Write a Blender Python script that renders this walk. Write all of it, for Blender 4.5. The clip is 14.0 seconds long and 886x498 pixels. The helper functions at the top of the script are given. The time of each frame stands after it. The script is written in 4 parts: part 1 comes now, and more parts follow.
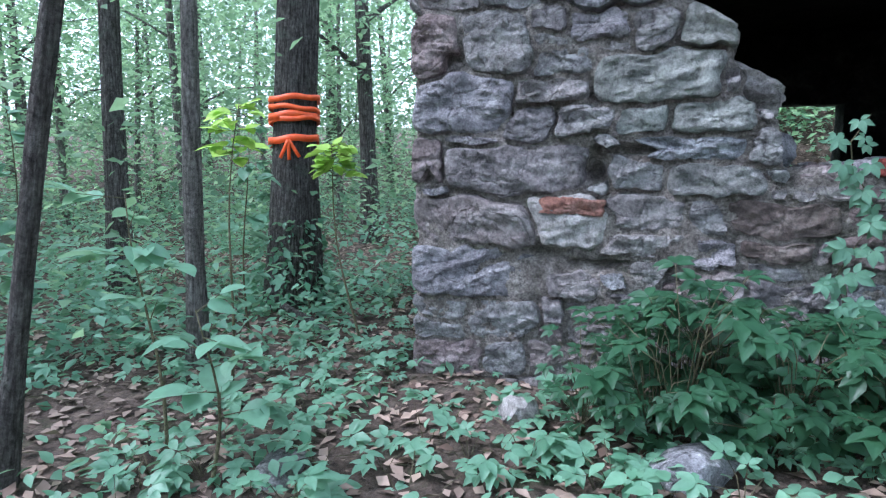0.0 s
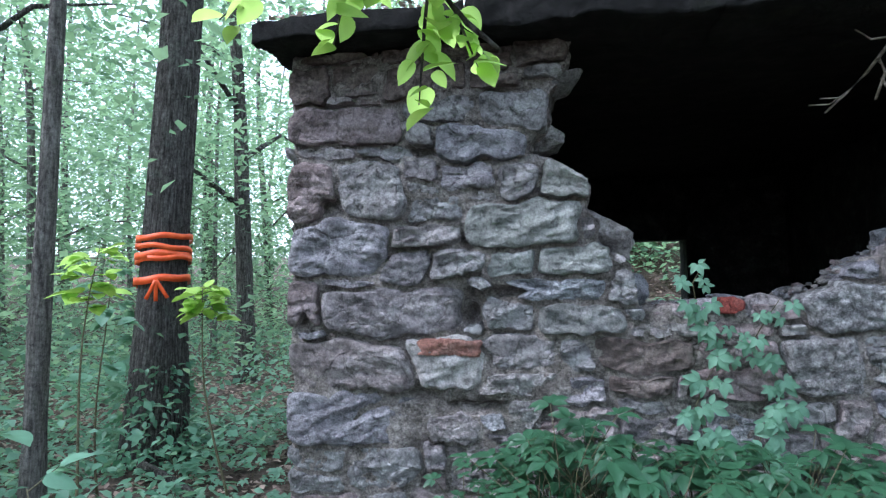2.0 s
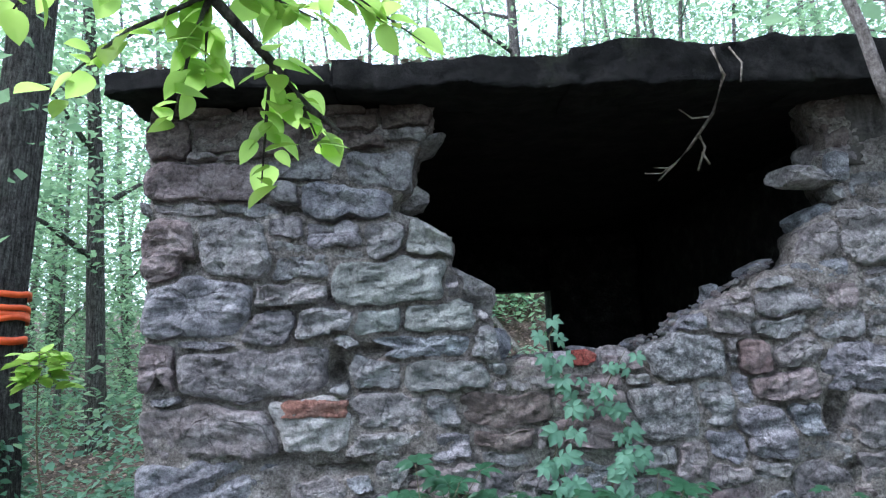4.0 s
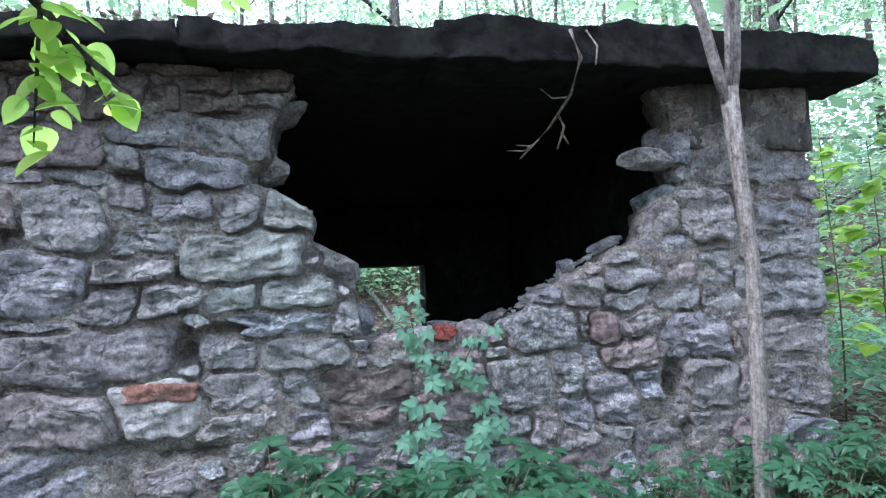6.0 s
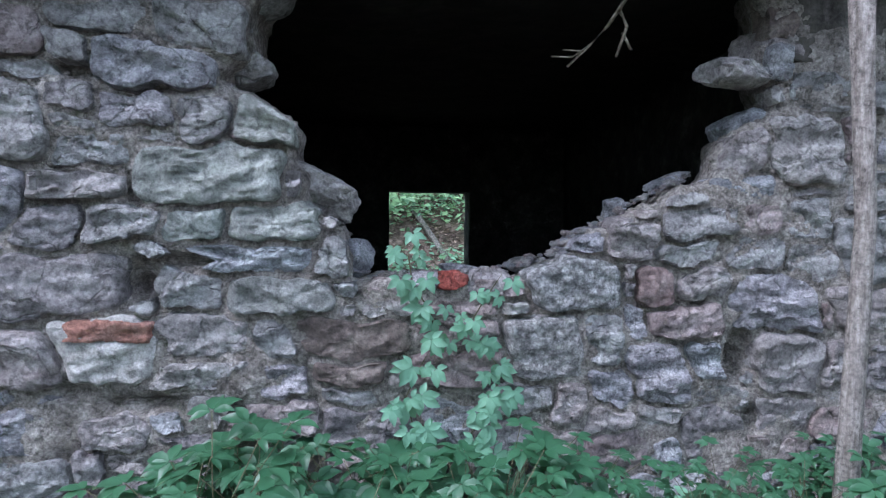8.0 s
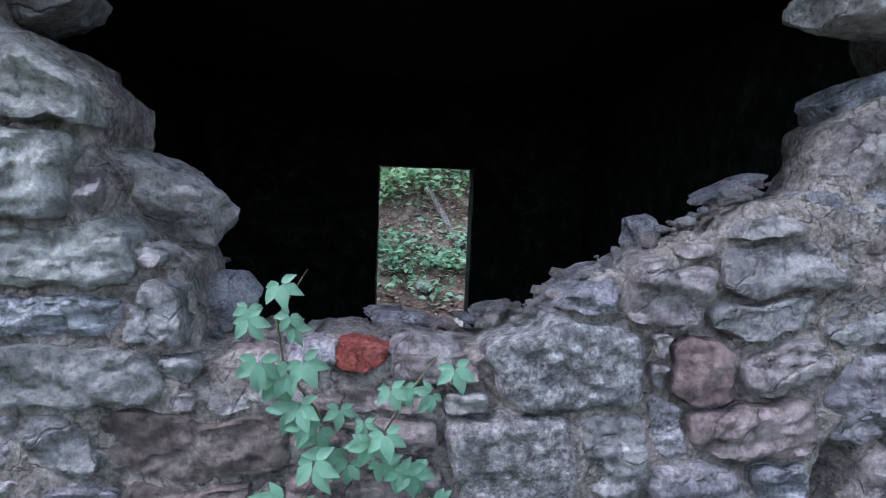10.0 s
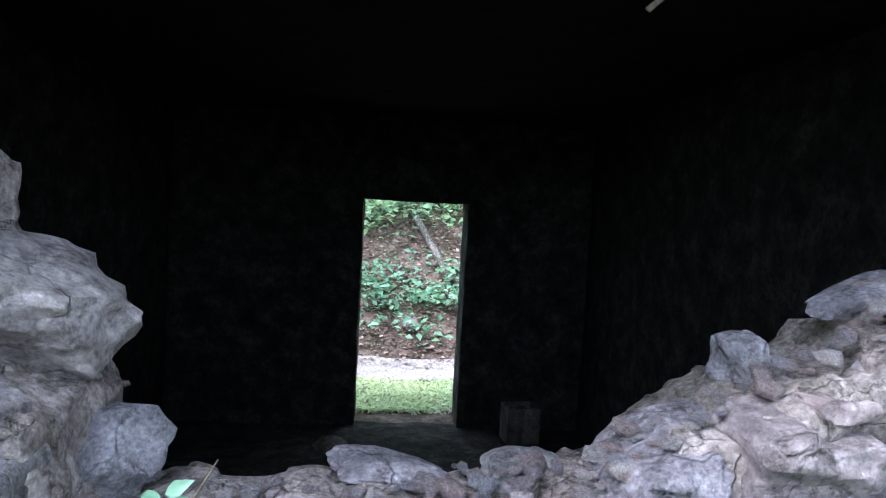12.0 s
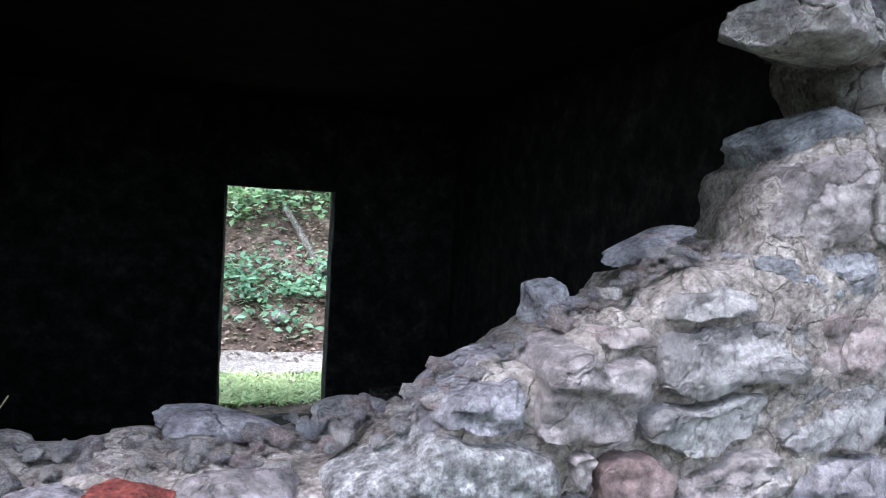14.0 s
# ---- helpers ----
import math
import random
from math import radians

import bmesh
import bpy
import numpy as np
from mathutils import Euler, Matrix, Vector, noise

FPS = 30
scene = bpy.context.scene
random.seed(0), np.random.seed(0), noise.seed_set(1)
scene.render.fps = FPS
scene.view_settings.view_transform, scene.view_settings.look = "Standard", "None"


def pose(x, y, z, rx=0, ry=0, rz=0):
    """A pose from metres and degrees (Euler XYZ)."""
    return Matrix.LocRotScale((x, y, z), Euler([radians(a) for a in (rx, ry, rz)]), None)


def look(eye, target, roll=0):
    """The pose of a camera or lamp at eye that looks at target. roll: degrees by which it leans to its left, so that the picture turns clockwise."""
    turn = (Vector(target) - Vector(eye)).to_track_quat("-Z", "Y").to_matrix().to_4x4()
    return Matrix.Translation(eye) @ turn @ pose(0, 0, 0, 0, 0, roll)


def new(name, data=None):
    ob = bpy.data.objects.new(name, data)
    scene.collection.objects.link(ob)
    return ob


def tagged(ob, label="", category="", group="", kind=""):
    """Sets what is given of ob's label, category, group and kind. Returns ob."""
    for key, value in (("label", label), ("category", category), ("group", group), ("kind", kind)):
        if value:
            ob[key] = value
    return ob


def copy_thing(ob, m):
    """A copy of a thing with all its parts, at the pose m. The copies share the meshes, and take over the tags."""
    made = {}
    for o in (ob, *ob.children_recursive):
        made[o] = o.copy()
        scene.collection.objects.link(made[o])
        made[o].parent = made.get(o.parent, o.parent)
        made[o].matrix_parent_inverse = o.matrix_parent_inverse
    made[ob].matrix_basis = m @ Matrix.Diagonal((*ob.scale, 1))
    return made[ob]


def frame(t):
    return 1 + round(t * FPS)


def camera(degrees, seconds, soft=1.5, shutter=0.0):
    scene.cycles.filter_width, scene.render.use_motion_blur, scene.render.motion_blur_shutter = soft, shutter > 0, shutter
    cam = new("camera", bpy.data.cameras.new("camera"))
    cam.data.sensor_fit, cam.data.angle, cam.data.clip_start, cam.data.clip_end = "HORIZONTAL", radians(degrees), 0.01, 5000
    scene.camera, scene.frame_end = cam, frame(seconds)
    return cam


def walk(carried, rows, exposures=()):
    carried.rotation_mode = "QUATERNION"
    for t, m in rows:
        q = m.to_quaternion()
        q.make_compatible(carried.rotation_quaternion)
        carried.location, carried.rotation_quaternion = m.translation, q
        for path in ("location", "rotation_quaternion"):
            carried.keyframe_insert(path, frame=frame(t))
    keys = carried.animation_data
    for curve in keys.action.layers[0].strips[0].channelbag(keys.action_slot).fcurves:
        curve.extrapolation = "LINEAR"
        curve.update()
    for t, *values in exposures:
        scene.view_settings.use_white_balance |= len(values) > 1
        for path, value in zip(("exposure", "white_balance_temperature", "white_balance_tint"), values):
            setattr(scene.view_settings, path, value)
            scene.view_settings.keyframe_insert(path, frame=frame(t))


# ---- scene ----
cam = camera(70.2, 14.0, 1.2)
PATH = [
    (0, (1.266, -3.018, 1.15), (0.589, -1.158, 0.864), 0.3),
    (0.5, (1.269, -3.023, 1.176), (0.678, -1.122, 0.988), 0.0),
    (1, (1.276, -3.019, 1.196), (0.771, -1.085, 1.135), -0.4),
    (1.5, (1.275, -3.012, 1.212), (0.865, -1.055, 1.26), -0.4),
    (2, (1.291, -3.006, 1.223), (0.963, -1.036, 1.338), -0.6),
    (2.5, (1.304, -3.013, 1.24), (1.081, -1.034, 1.424), -0.9),
    (3, (1.323, -3.023, 1.247), (1.189, -1.041, 1.479), -1.3),
    (3.5, (1.348, -3.031, 1.257), (1.292, -1.046, 1.496), -1.7),
    (4, (1.35, -3.035, 1.261), (1.409, -1.053, 1.523), -1.9),
    (6.3, (1.46, -2.993, 1.271), (1.892, -1.044, 1.389), -2.5),
    (6.5, (1.468, -2.988, 1.249), (1.882, -1.033, 1.33), -2.1),
    (7, (1.616, -2.831, 1.265), (1.936, -0.857, 1.305), -0.9),
    (7.2, (1.626, -2.767, 1.252), (1.931, -0.791, 1.267), -0.7),
    (9.3, (2.127, -1.791, 1.49), (2.23, 0.197, 1.294), 3.0),
    (9.5, (2.134, -1.695, 1.488), (2.251, 0.29, 1.276), 3.1),
    (10, (2.182, -1.461, 1.516), (2.313, 0.526, 1.326), 2.2),
    (10.5, (2.275, -1.224, 1.585), (2.293, 0.768, 1.401), 3.3),
    (11, (2.262, -1.054, 1.624), (2.326, 0.94, 1.487), 2.4),
    (11.5, (2.211, -0.917, 1.658), (2.333, 1.075, 1.525), 3.2),
    (12, (2.179, -0.874, 1.661), (2.35, 1.115, 1.534), 3.2),
    (12.5, (2.168, -0.88, 1.667), (2.35, 1.109, 1.575), 3.5),
    (13, (2.169, -0.884, 1.663), (2.37, 1.105, 1.6), 3.6),
    (13.5, (2.212, -0.895, 1.637), (2.641, 1.058, 1.575), 3.7),
    (14, (2.273, -0.956, 1.587), (2.819, 0.965, 1.474), 3.5),
]
EXPOSURES = [(0, 1.6, 5400, 20), (3, 1.52, 5500, 18), (4, 1.6, 5500, 18), (6.5, 1.9, 5430, 20), (9.5, 1.72, 5420, 22), (11, 2.15, 5480, 25), (12.3, 2.75, 5650, 25), (13.2, 2.75, 5780, 24), (14, 2.6, 5780, 23)]
walk(cam, [(t, look(eye, target, roll)) for t, eye, target, roll in PATH], EXPOSURES)

# ---- world and light ----
SUN_EL, SUN_ROT = radians(52), radians(247)
world = bpy.data.worlds.new("sky")
scene.world = world
world.use_nodes = True
wn = world.node_tree.nodes
sky = wn.new("ShaderNodeTexSky")
sky.sky_type, sky.sun_disc = "NISHITA", False
sky.sun_elevation, sky.sun_rotation = SUN_EL, SUN_ROT
sky.air_density, sky.dust_density, sky.ozone_density = 1.0, 3.0, 1.0
haze = wn.new("ShaderNodeMix")
haze.data_type = "RGBA"
haze.inputs[0].default_value = 0.6
haze.inputs[7].default_value = (7.5, 8.2, 8.6, 1)
world.node_tree.links.new(sky.outputs[0], haze.inputs[6])
world.node_tree.links.new(haze.outputs[2], wn["Background"].inputs[0])
wn["Background"].inputs[1].default_value = 0.15
sun_data = bpy.data.lights.new("sun", "SUN")
sun_data.energy, sun_data.angle, sun_data.color = 2.3, radians(20), (1.0, 0.98, 0.95)
sun = new("sun", sun_data)
sun.matrix_world = look((0, 0, 0), (0.72, 0.3, -1.0))


# ---- materials ----
def nodes_of(name):
    m = bpy.data.materials.new(name)
    m.use_nodes = True
    nt = m.node_tree
    return m, nt, nt.nodes["Principled BSDF"]


def ramp(nt, fac, stops):
    r = nt.nodes.new("ShaderNodeValToRGB")
    while len(r.color_ramp.elements) < len(stops):
        r.color_ramp.elements.new(0.5)
    for e, (p, c) in zip(r.color_ramp.elements, stops):
        e.position, e.color = p, (*c, 1)
    nt.links.new(fac, r.inputs[0])
    return r.outputs[0]


def noise_tex(nt, scale, detail=6, rough=0.6, stretch=None):
    t = nt.nodes.new("ShaderNodeTexNoise")
    t.inputs["Scale"].default_value, t.inputs["Detail"].default_value, t.inputs["Roughness"].default_value = scale, detail, rough
    co = nt.nodes.new("ShaderNodeTexCoord")
    src = co.outputs["Object"]
    if stretch:
        mp = nt.nodes.new("ShaderNodeMapping")
        mp.inputs["Scale"].default_value = stretch
        nt.links.new(src, mp.inputs[0])
        src = mp.outputs[0]
    nt.links.new(src, t.inputs["Vector"])
    return t.outputs["Fac"]


def mix(nt, a, b, fac, mode="MIX"):
    m = nt.nodes.new("ShaderNodeMix")
    m.data_type, m.blend_type = "RGBA", mode
    for sock, v in ((m.inputs[6], a), (m.inputs[7], b), (m.inputs[0], fac)):
        if hasattr(v, "node"):
            nt.links.new(v, sock)
        elif isinstance(v, (int, float)):
            sock.default_value = v
        else:
            sock.default_value = (*v, 1)
    return m.outputs[2]


def bump(nt, bsdf, heights, distance):
    last = None
    for h, d in zip(heights, distance):
        b = nt.nodes.new("ShaderNodeBump")
        b.inputs["Distance"].default_value = d
        b.inputs["Strength"].default_value = 1.0
        nt.links.new(h, b.inputs["Height"])
        if last:
            nt.links.new(last, b.inputs["Normal"])
        last = b.outputs[0]
    nt.links.new(last, bsdf.inputs["Normal"])


def rough_material(name, dark, mid, light, scale=6.0, grain=60.0, rough=0.9, relief=(0.02, 0.004), tint=None, tint_at=(0.55, 0.7), stretch=None, vary=0.0, pitted=0.7, cracks=0.0):
    """A mottled mineral or earthy surface: broad patches, fine grain, optional stains, per-piece variation."""
    m, nt, p = nodes_of(name)
    a, g = noise_tex(nt, scale, 8, 0.65, stretch), noise_tex(nt, grain, 5, 0.7)
    col = ramp(nt, a, [(0.34, dark), (0.5, mid), (0.67, light)])
    col = mix(nt, col, ramp(nt, g, [(0.36, (0.32, 0.32, 0.32)), (0.64, (0.68, 0.68, 0.68))]), 0.75, "OVERLAY")
    if tint:
        s = noise_tex(nt, scale * 0.55, 7, 0.7)
        col = mix(nt, col, tint, ramp(nt, s, [(tint_at[0], (0, 0, 0)), (tint_at[1], (0.8, 0.8, 0.8))]))
    if vary:
        oi = nt.nodes.new("ShaderNodeObjectInfo")
        v = ramp(nt, oi.outputs["Random"], [(0.0, (0.5 - vary, 0.5 - vary, 0.5 - vary * 0.85)), (0.35, (0.53, 0.5, 0.5)), (0.65, (0.46, 0.49, 0.5)), (1.0, (0.5 + vary, 0.5 + vary * 0.93, 0.5 + vary * 0.85))])
        col = mix(nt, col, v, 0.9, "OVERLAY")
    pits = noise_tex(nt, scale * 3.2, 10, 0.78)
    col = mix(nt, col, ramp(nt, pits, [(0.37, (0.1, 0.1, 0.1)), (0.47, (0.48, 0.48, 0.48)), (0.6, (0.74, 0.74, 0.74))]), pitted, "OVERLAY")
    heights, depths = [a, pits, g], [relief[0], relief[0] * 1.6 * pitted, relief[1]]
    if cracks:
        wob = nt.nodes.new("ShaderNodeTexNoise")
        wob.inputs["Scale"].default_value, wob.inputs["Detail"].default_value = 9, 5
        oi = nt.nodes.new("ShaderNodeObjectInfo")
        co = nt.nodes.new("ShaderNodeTexCoord")
        shift = nt.nodes.new("ShaderNodeVectorMath")
        shift.operation = "MULTIPLY_ADD"
        shift.inputs[1].default_value = (0.16, 0.16, 0.16)
        nt.links.new(wob.outputs["Color"], shift.inputs[0])
        nt.links.new(co.outputs["Object"], shift.inputs[2])
        nt.links.new(co.outputs["Object"], wob.inputs["Vector"])
        spread = nt.nodes.new("ShaderNodeVectorMath")
        nt.links.new(shift.outputs[0], spread.inputs[0])
        nt.links.new(oi.outputs["Random"], spread.inputs[1])
        vor = nt.nodes.new("ShaderNodeTexVoronoi")
        vor.feature = "DISTANCE_TO_EDGE"
        vor.inputs["Scale"].default_value = cracks
        nt.links.new(spread.outputs[0], vor.inputs["Vector"])
        line = ramp(nt, vor.outputs["Distance"], [(0.0, (0.3, 0.3, 0.3)), (0.03, (1, 1, 1))])
        col = mix(nt, col, line, 0.3, "MULTIPLY")
        heights.append(line)
        depths.append(0.008)
    nt.links.new(col, p.inputs["Base Color"])
    p.inputs["Roughness"].default_value = rough
    p.inputs["Specular IOR Level"].default_value = 0.25
    bump(nt, p, heights, depths)
    return m


def leaf_material(name, dark, light, through_light=0.35, rough=0.5):
    m, nt, p = nodes_of(name)
    geo = nt.nodes.new("ShaderNodeNewGeometry")
    col = ramp(nt, geo.outputs["Random Per Island"], [(0.0, dark), (1.0, light)])
    n = noise_tex(nt, 25, 3)
    col = mix(nt, col, ramp(nt, n, [(0.3, (0.4, 0.4, 0.4)), (0.7, (0.6, 0.6, 0.6))]), 0.5, "OVERLAY")
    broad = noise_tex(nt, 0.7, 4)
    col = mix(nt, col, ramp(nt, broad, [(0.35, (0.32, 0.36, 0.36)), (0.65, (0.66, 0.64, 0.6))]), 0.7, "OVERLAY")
    nt.links.new(col, p.inputs["Base Color"])
    p.inputs["Roughness"].default_value = rough
    p.inputs["Specular IOR Level"].default_value = 0.35
    tr = nt.nodes.new("ShaderNodeBsdfTranslucent")
    tcol = mix(nt, col, (0.7, 1.0, 0.5), 0.22, "MIX")
    nt.links.new(tcol, tr.inputs[0])
    mx = nt.nodes.new("ShaderNodeMixShader")
    mx.inputs[0].default_value = through_light
    nt.links.new(p.outputs[0], mx.inputs[1])
    nt.links.new(tr.outputs[0], mx.inputs[2])
    nt.links.new(mx.outputs[0], nt.nodes["Material Output"].inputs[0])
    return m


M_STONE = rough_material("grey_fieldstone", (0.135, 0.126, 0.122), (0.25, 0.233, 0.227), (0.4, 0.382, 0.37), 7, 70, 0.92, (0.03, 0.006), (0.17, 0.17, 0.12), (0.58, 0.75), vary=0.14, cracks=4.0)
M_PINK = rough_material("pinkish_fieldstone", (0.145, 0.115, 0.108), (0.255, 0.212, 0.202), (0.38, 0.33, 0.318), 6, 60, 0.92, (0.03, 0.006), vary=0.12, cracks=4.0)
M_BLUE = rough_material("bluish_granite", (0.14, 0.138, 0.147), (0.255, 0.25, 0.262), (0.41, 0.403, 0.413), 9, 110, 0.85, (0.025, 0.006), vary=0.1, cracks=3.5)
M_GREENST = rough_material("greenish_grey_stone", (0.115, 0.12, 0.11), (0.21, 0.214, 0.198), (0.34, 0.345, 0.32), 7, 80, 0.9, (0.022, 0.006), (0.14, 0.15, 0.11), (0.56, 0.75), vary=0.1)
M_GRAVEL = rough_material("pale_gravel", (0.2, 0.18, 0.165), (0.36, 0.335, 0.31), (0.55, 0.52, 0.48), 30, 90, 0.95, (0.02, 0.01))
# For truly dark stones, and for top stones with roof shade in their colour.
M_DARKST = rough_material("dark_brown_and_shaded_stone", (0.05, 0.04, 0.035), (0.12, 0.095, 0.085), (0.2, 0.17, 0.15), 7, 60, 0.9, (0.02, 0.005))
M_PUD = rough_material("puddingstone", (0.1, 0.094, 0.09), (0.27, 0.255, 0.248), (0.56, 0.535, 0.52), 32, 90, 0.9, (0.03, 0.008), vary=0.05)
M_MORTAR = rough_material("crumbling_mortar", (0.13, 0.113, 0.1), (0.25, 0.223, 0.2), (0.39, 0.355, 0.325), 10, 80, 0.96, (0.03, 0.012), (0.09, 0.085, 0.05), (0.56, 0.72), cracks=11.0)
M_BRICK = rough_material("red_brick", (0.13, 0.03, 0.024), (0.21, 0.05, 0.038), (0.28, 0.095, 0.075), 14, 90, 0.93, (0.01, 0.005))
M_PLAQUE = rough_material("pale_stone_with_rust_top", (0.19, 0.18, 0.17), (0.27, 0.257, 0.243), (0.36, 0.345, 0.33), 6, 90, 0.9, (0.008, 0.003))
M_RUST = rough_material("rust_red_stone", (0.11, 0.08, 0.075), (0.165, 0.118, 0.112), (0.24, 0.19, 0.18), 8, 70, 0.92, (0.015, 0.005))
M_CAP = rough_material("flaking_rust_red_stone", (0.17, 0.08, 0.06), (0.26, 0.13, 0.1), (0.34, 0.21, 0.175), 8, 70, 0.92, (0.02, 0.006))
# Stained concrete, its base lowered further to paint in shade under the roof.
M_CONC = rough_material("weathered_shaded_concrete", (0.035, 0.032, 0.029), (0.085, 0.079, 0.073), (0.16, 0.15, 0.14), 3, 60, 0.93, (0.02, 0.005), (0.07, 0.065, 0.05), (0.5, 0.7), (4, 4, 1))
# Near-black base has the roof edge's shade painted in; the green tint is moss.
M_ROOF = rough_material("mossy_shaded_roof_edge", (0.004, 0.004, 0.0036), (0.009, 0.0087, 0.008), (0.024, 0.023, 0.021), 9, 70, 0.97, (0.03, 0.01), (0.03, 0.036, 0.02), (0.56, 0.74))
# Near-black, so the unlit room's shade is painted into walls and floor.
M_INDOOR = rough_material("shade_dark_interior", (0.008, 0.008, 0.008), (0.024, 0.0235, 0.022), (0.062, 0.06, 0.055), 7, 40, 0.97, (0.02, 0.006))
M_SOIL = rough_material("leaf_mould_soil", (0.045, 0.032, 0.025), (0.1, 0.075, 0.06), (0.19, 0.145, 0.12), 5, 70, 0.98, (0.03, 0.01), (0.07, 0.1, 0.045), (0.55, 0.75))
M_BARK = rough_material("grey_bark", (0.06, 0.055, 0.05), (0.15, 0.14, 0.125), (0.27, 0.26, 0.235), 9, 60, 0.95, (0.03, 0.006), (0.1, 0.12, 0.08), (0.55, 0.75), (6, 6, 0.8))
M_PALE = rough_material("pale_brown_bark", (0.14, 0.12, 0.105), (0.25, 0.22, 0.2), (0.37, 0.34, 0.31), 10, 60, 0.95, (0.02, 0.005), stretch=(6, 6, 0.8))
M_BARKD = rough_material("dark_furrowed_bark", (0.035, 0.03, 0.027), (0.11, 0.1, 0.09), (0.22, 0.21, 0.19), 9, 50, 0.96, (0.05, 0.008), (0.12, 0.14, 0.11), (0.55, 0.7), (7, 7, 0.9))
M_TWIG = rough_material("bleached_twig", (0.12, 0.1, 0.08), (0.25, 0.21, 0.17), (0.4, 0.36, 0.3), 30, 90, 0.9, (0.004, 0.002))
M_STEM = rough_material("brown_green_stem", (0.06, 0.055, 0.03), (0.1, 0.09, 0.05), (0.14, 0.13, 0.08), 30, 90, 0.8, (0.003, 0.001))
M_TAPE, tape_nt, tape_p = nodes_of("orange_marking_tape")
tape_nt.links.new(ramp(tape_nt, noise_tex(tape_nt, 18), [(0.3, (0.75, 0.08, 0.01)), (0.7, (0.95, 0.14, 0.025))]), tape_p.inputs["Base Color"])
tape_p.inputs["Roughness"].default_value = 0.45
M_LEAF_LOW = leaf_material("creeper_leaf_green", (0.065, 0.18, 0.11), (0.2, 0.36, 0.25), 0.38, 0.42)
# Darker version of the creeper leaf: shade beside the wall put into its colour.
M_LEAF_SHADED = leaf_material("shaded_creeper_leaf", (0.012, 0.05, 0.024), (0.045, 0.12, 0.062), 0.3, 0.42)
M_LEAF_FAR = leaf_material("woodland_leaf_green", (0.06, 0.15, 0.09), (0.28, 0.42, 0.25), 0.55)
M_LEAF_SUN = leaf_material("fresh_yellow_green_leaf", (0.24, 0.4, 0.03), (0.4, 0.56, 0.08), 0.72, 0.45)
M_LITTER = leaf_material("fallen_brown_leaf", (0.09, 0.058, 0.046), (0.35, 0.26, 0.215), 0.1, 0.8)
M_GRASS = leaf_material("grass_blade_green", (0.36, 0.46, 0.24), (0.58, 0.65, 0.4), 0.35)


# ---- building helpers ----
def link(name, verts, faces, mat, parent=None, label="", smooth=True, crease=0):
    me = bpy.data.meshes.new(name)
    me.from_pydata([tuple(v) for v in verts], [], [tuple(f) for f in faces])
    me.materials.append(mat)
    if smooth:
        me.shade_smooth()
    if crease:
        me.set_sharp_from_angle(angle=radians(crease))
    ob = new(name, me)
    if parent:
        ob.parent = parent
    if label:
        ob["label"] = label
    return ob


def part(name, bm, mat, parent=None, label=""):
    me = bpy.data.meshes.new(name)
    bm.to_mesh(me)
    bm.free()
    me.materials.append(mat)
    me.shade_smooth()
    me.set_sharp_from_angle(angle=radians(30))
    ob = new(name, me)
    if parent:
        ob.parent = parent
    if label:
        ob["label"] = label
    return ob


def smoothstep(a, b, x):
    t = np.clip((np.asarray(x, float) - a) / (b - a), 0, 1)
    return t * t * (3 - 2 * t)


def ground_z(x, y):
    x, y = np.asarray(x, float), np.asarray(y, float)
    z = 0.055 * np.clip(x, -4, 6) + 0.055 * np.clip(y, -4, 0)
    side = smoothstep(-0.3, 0.0, x) * (1 - smoothstep(4.3, 4.6, x))
    z = z - side * smoothstep(0.1, 0.35, y) * (z + 0.3)
    back = smoothstep(4.2, 4.7, y) * smoothstep(-2.5, 0.2, x)
    z = z * (1 - back) + back * (-0.24)
    rise = np.clip(y - 6.5, 0, 4.5) * 0.72 + np.clip(y - 11, 0, 60) * 0.12
    z = z + rise * smoothstep(-3.5, 0.8, x)
    far = np.hypot(x, y)
    z = z + 0.05 * np.sin(1.7 * x + 0.6) * np.sin(1.3 * y) * smoothstep(3.5, 6, far)
    return z + 0.1 * np.clip(far - 14, 0, 40)


def tube(path, radii, sides=9, wob=0.0, seed=0):
    """Verts and faces of a tapering limb along a path."""
    vs, fs = [], []
    pts = [Vector(p) for p in path]
    for i, p in enumerate(pts):
        d = (pts[min(i + 1, len(pts) - 1)] - pts[max(i - 1, 0)]).normalized()
        u = d.orthogonal().normalized() if abs(d.z) < 0.9 else Vector((1, 0, 0)).cross(d).normalized()
        w = d.cross(u)
        for k in range(sides):
            a = 2 * math.pi * k / sides
            r = radii[i] * (1 + wob * noise.noise((math.cos(a) * 1.6 + seed, math.sin(a) * 1.6, i * 0.45)))
            vs.append(p + u * (math.cos(a) * r) + w * (math.sin(a) * r))
    for i in range(len(pts) - 1):
        for k in range(sides):
            a, b = i * sides + k, i * sides + (k + 1) % sides
            fs.append((a, b, b + sides, a + sides))
    fs.append(tuple(range(sides))[::-1])
    fs.append(tuple(range((len(pts) - 1) * sides, len(pts) * sides)))
    return vs, fs


def join(pieces):
    vs, fs = [], []
    for v, f in pieces:
        o = len(vs)
        vs += v
        fs += [tuple(i + o for i in q) for q in f]
    return vs, fs


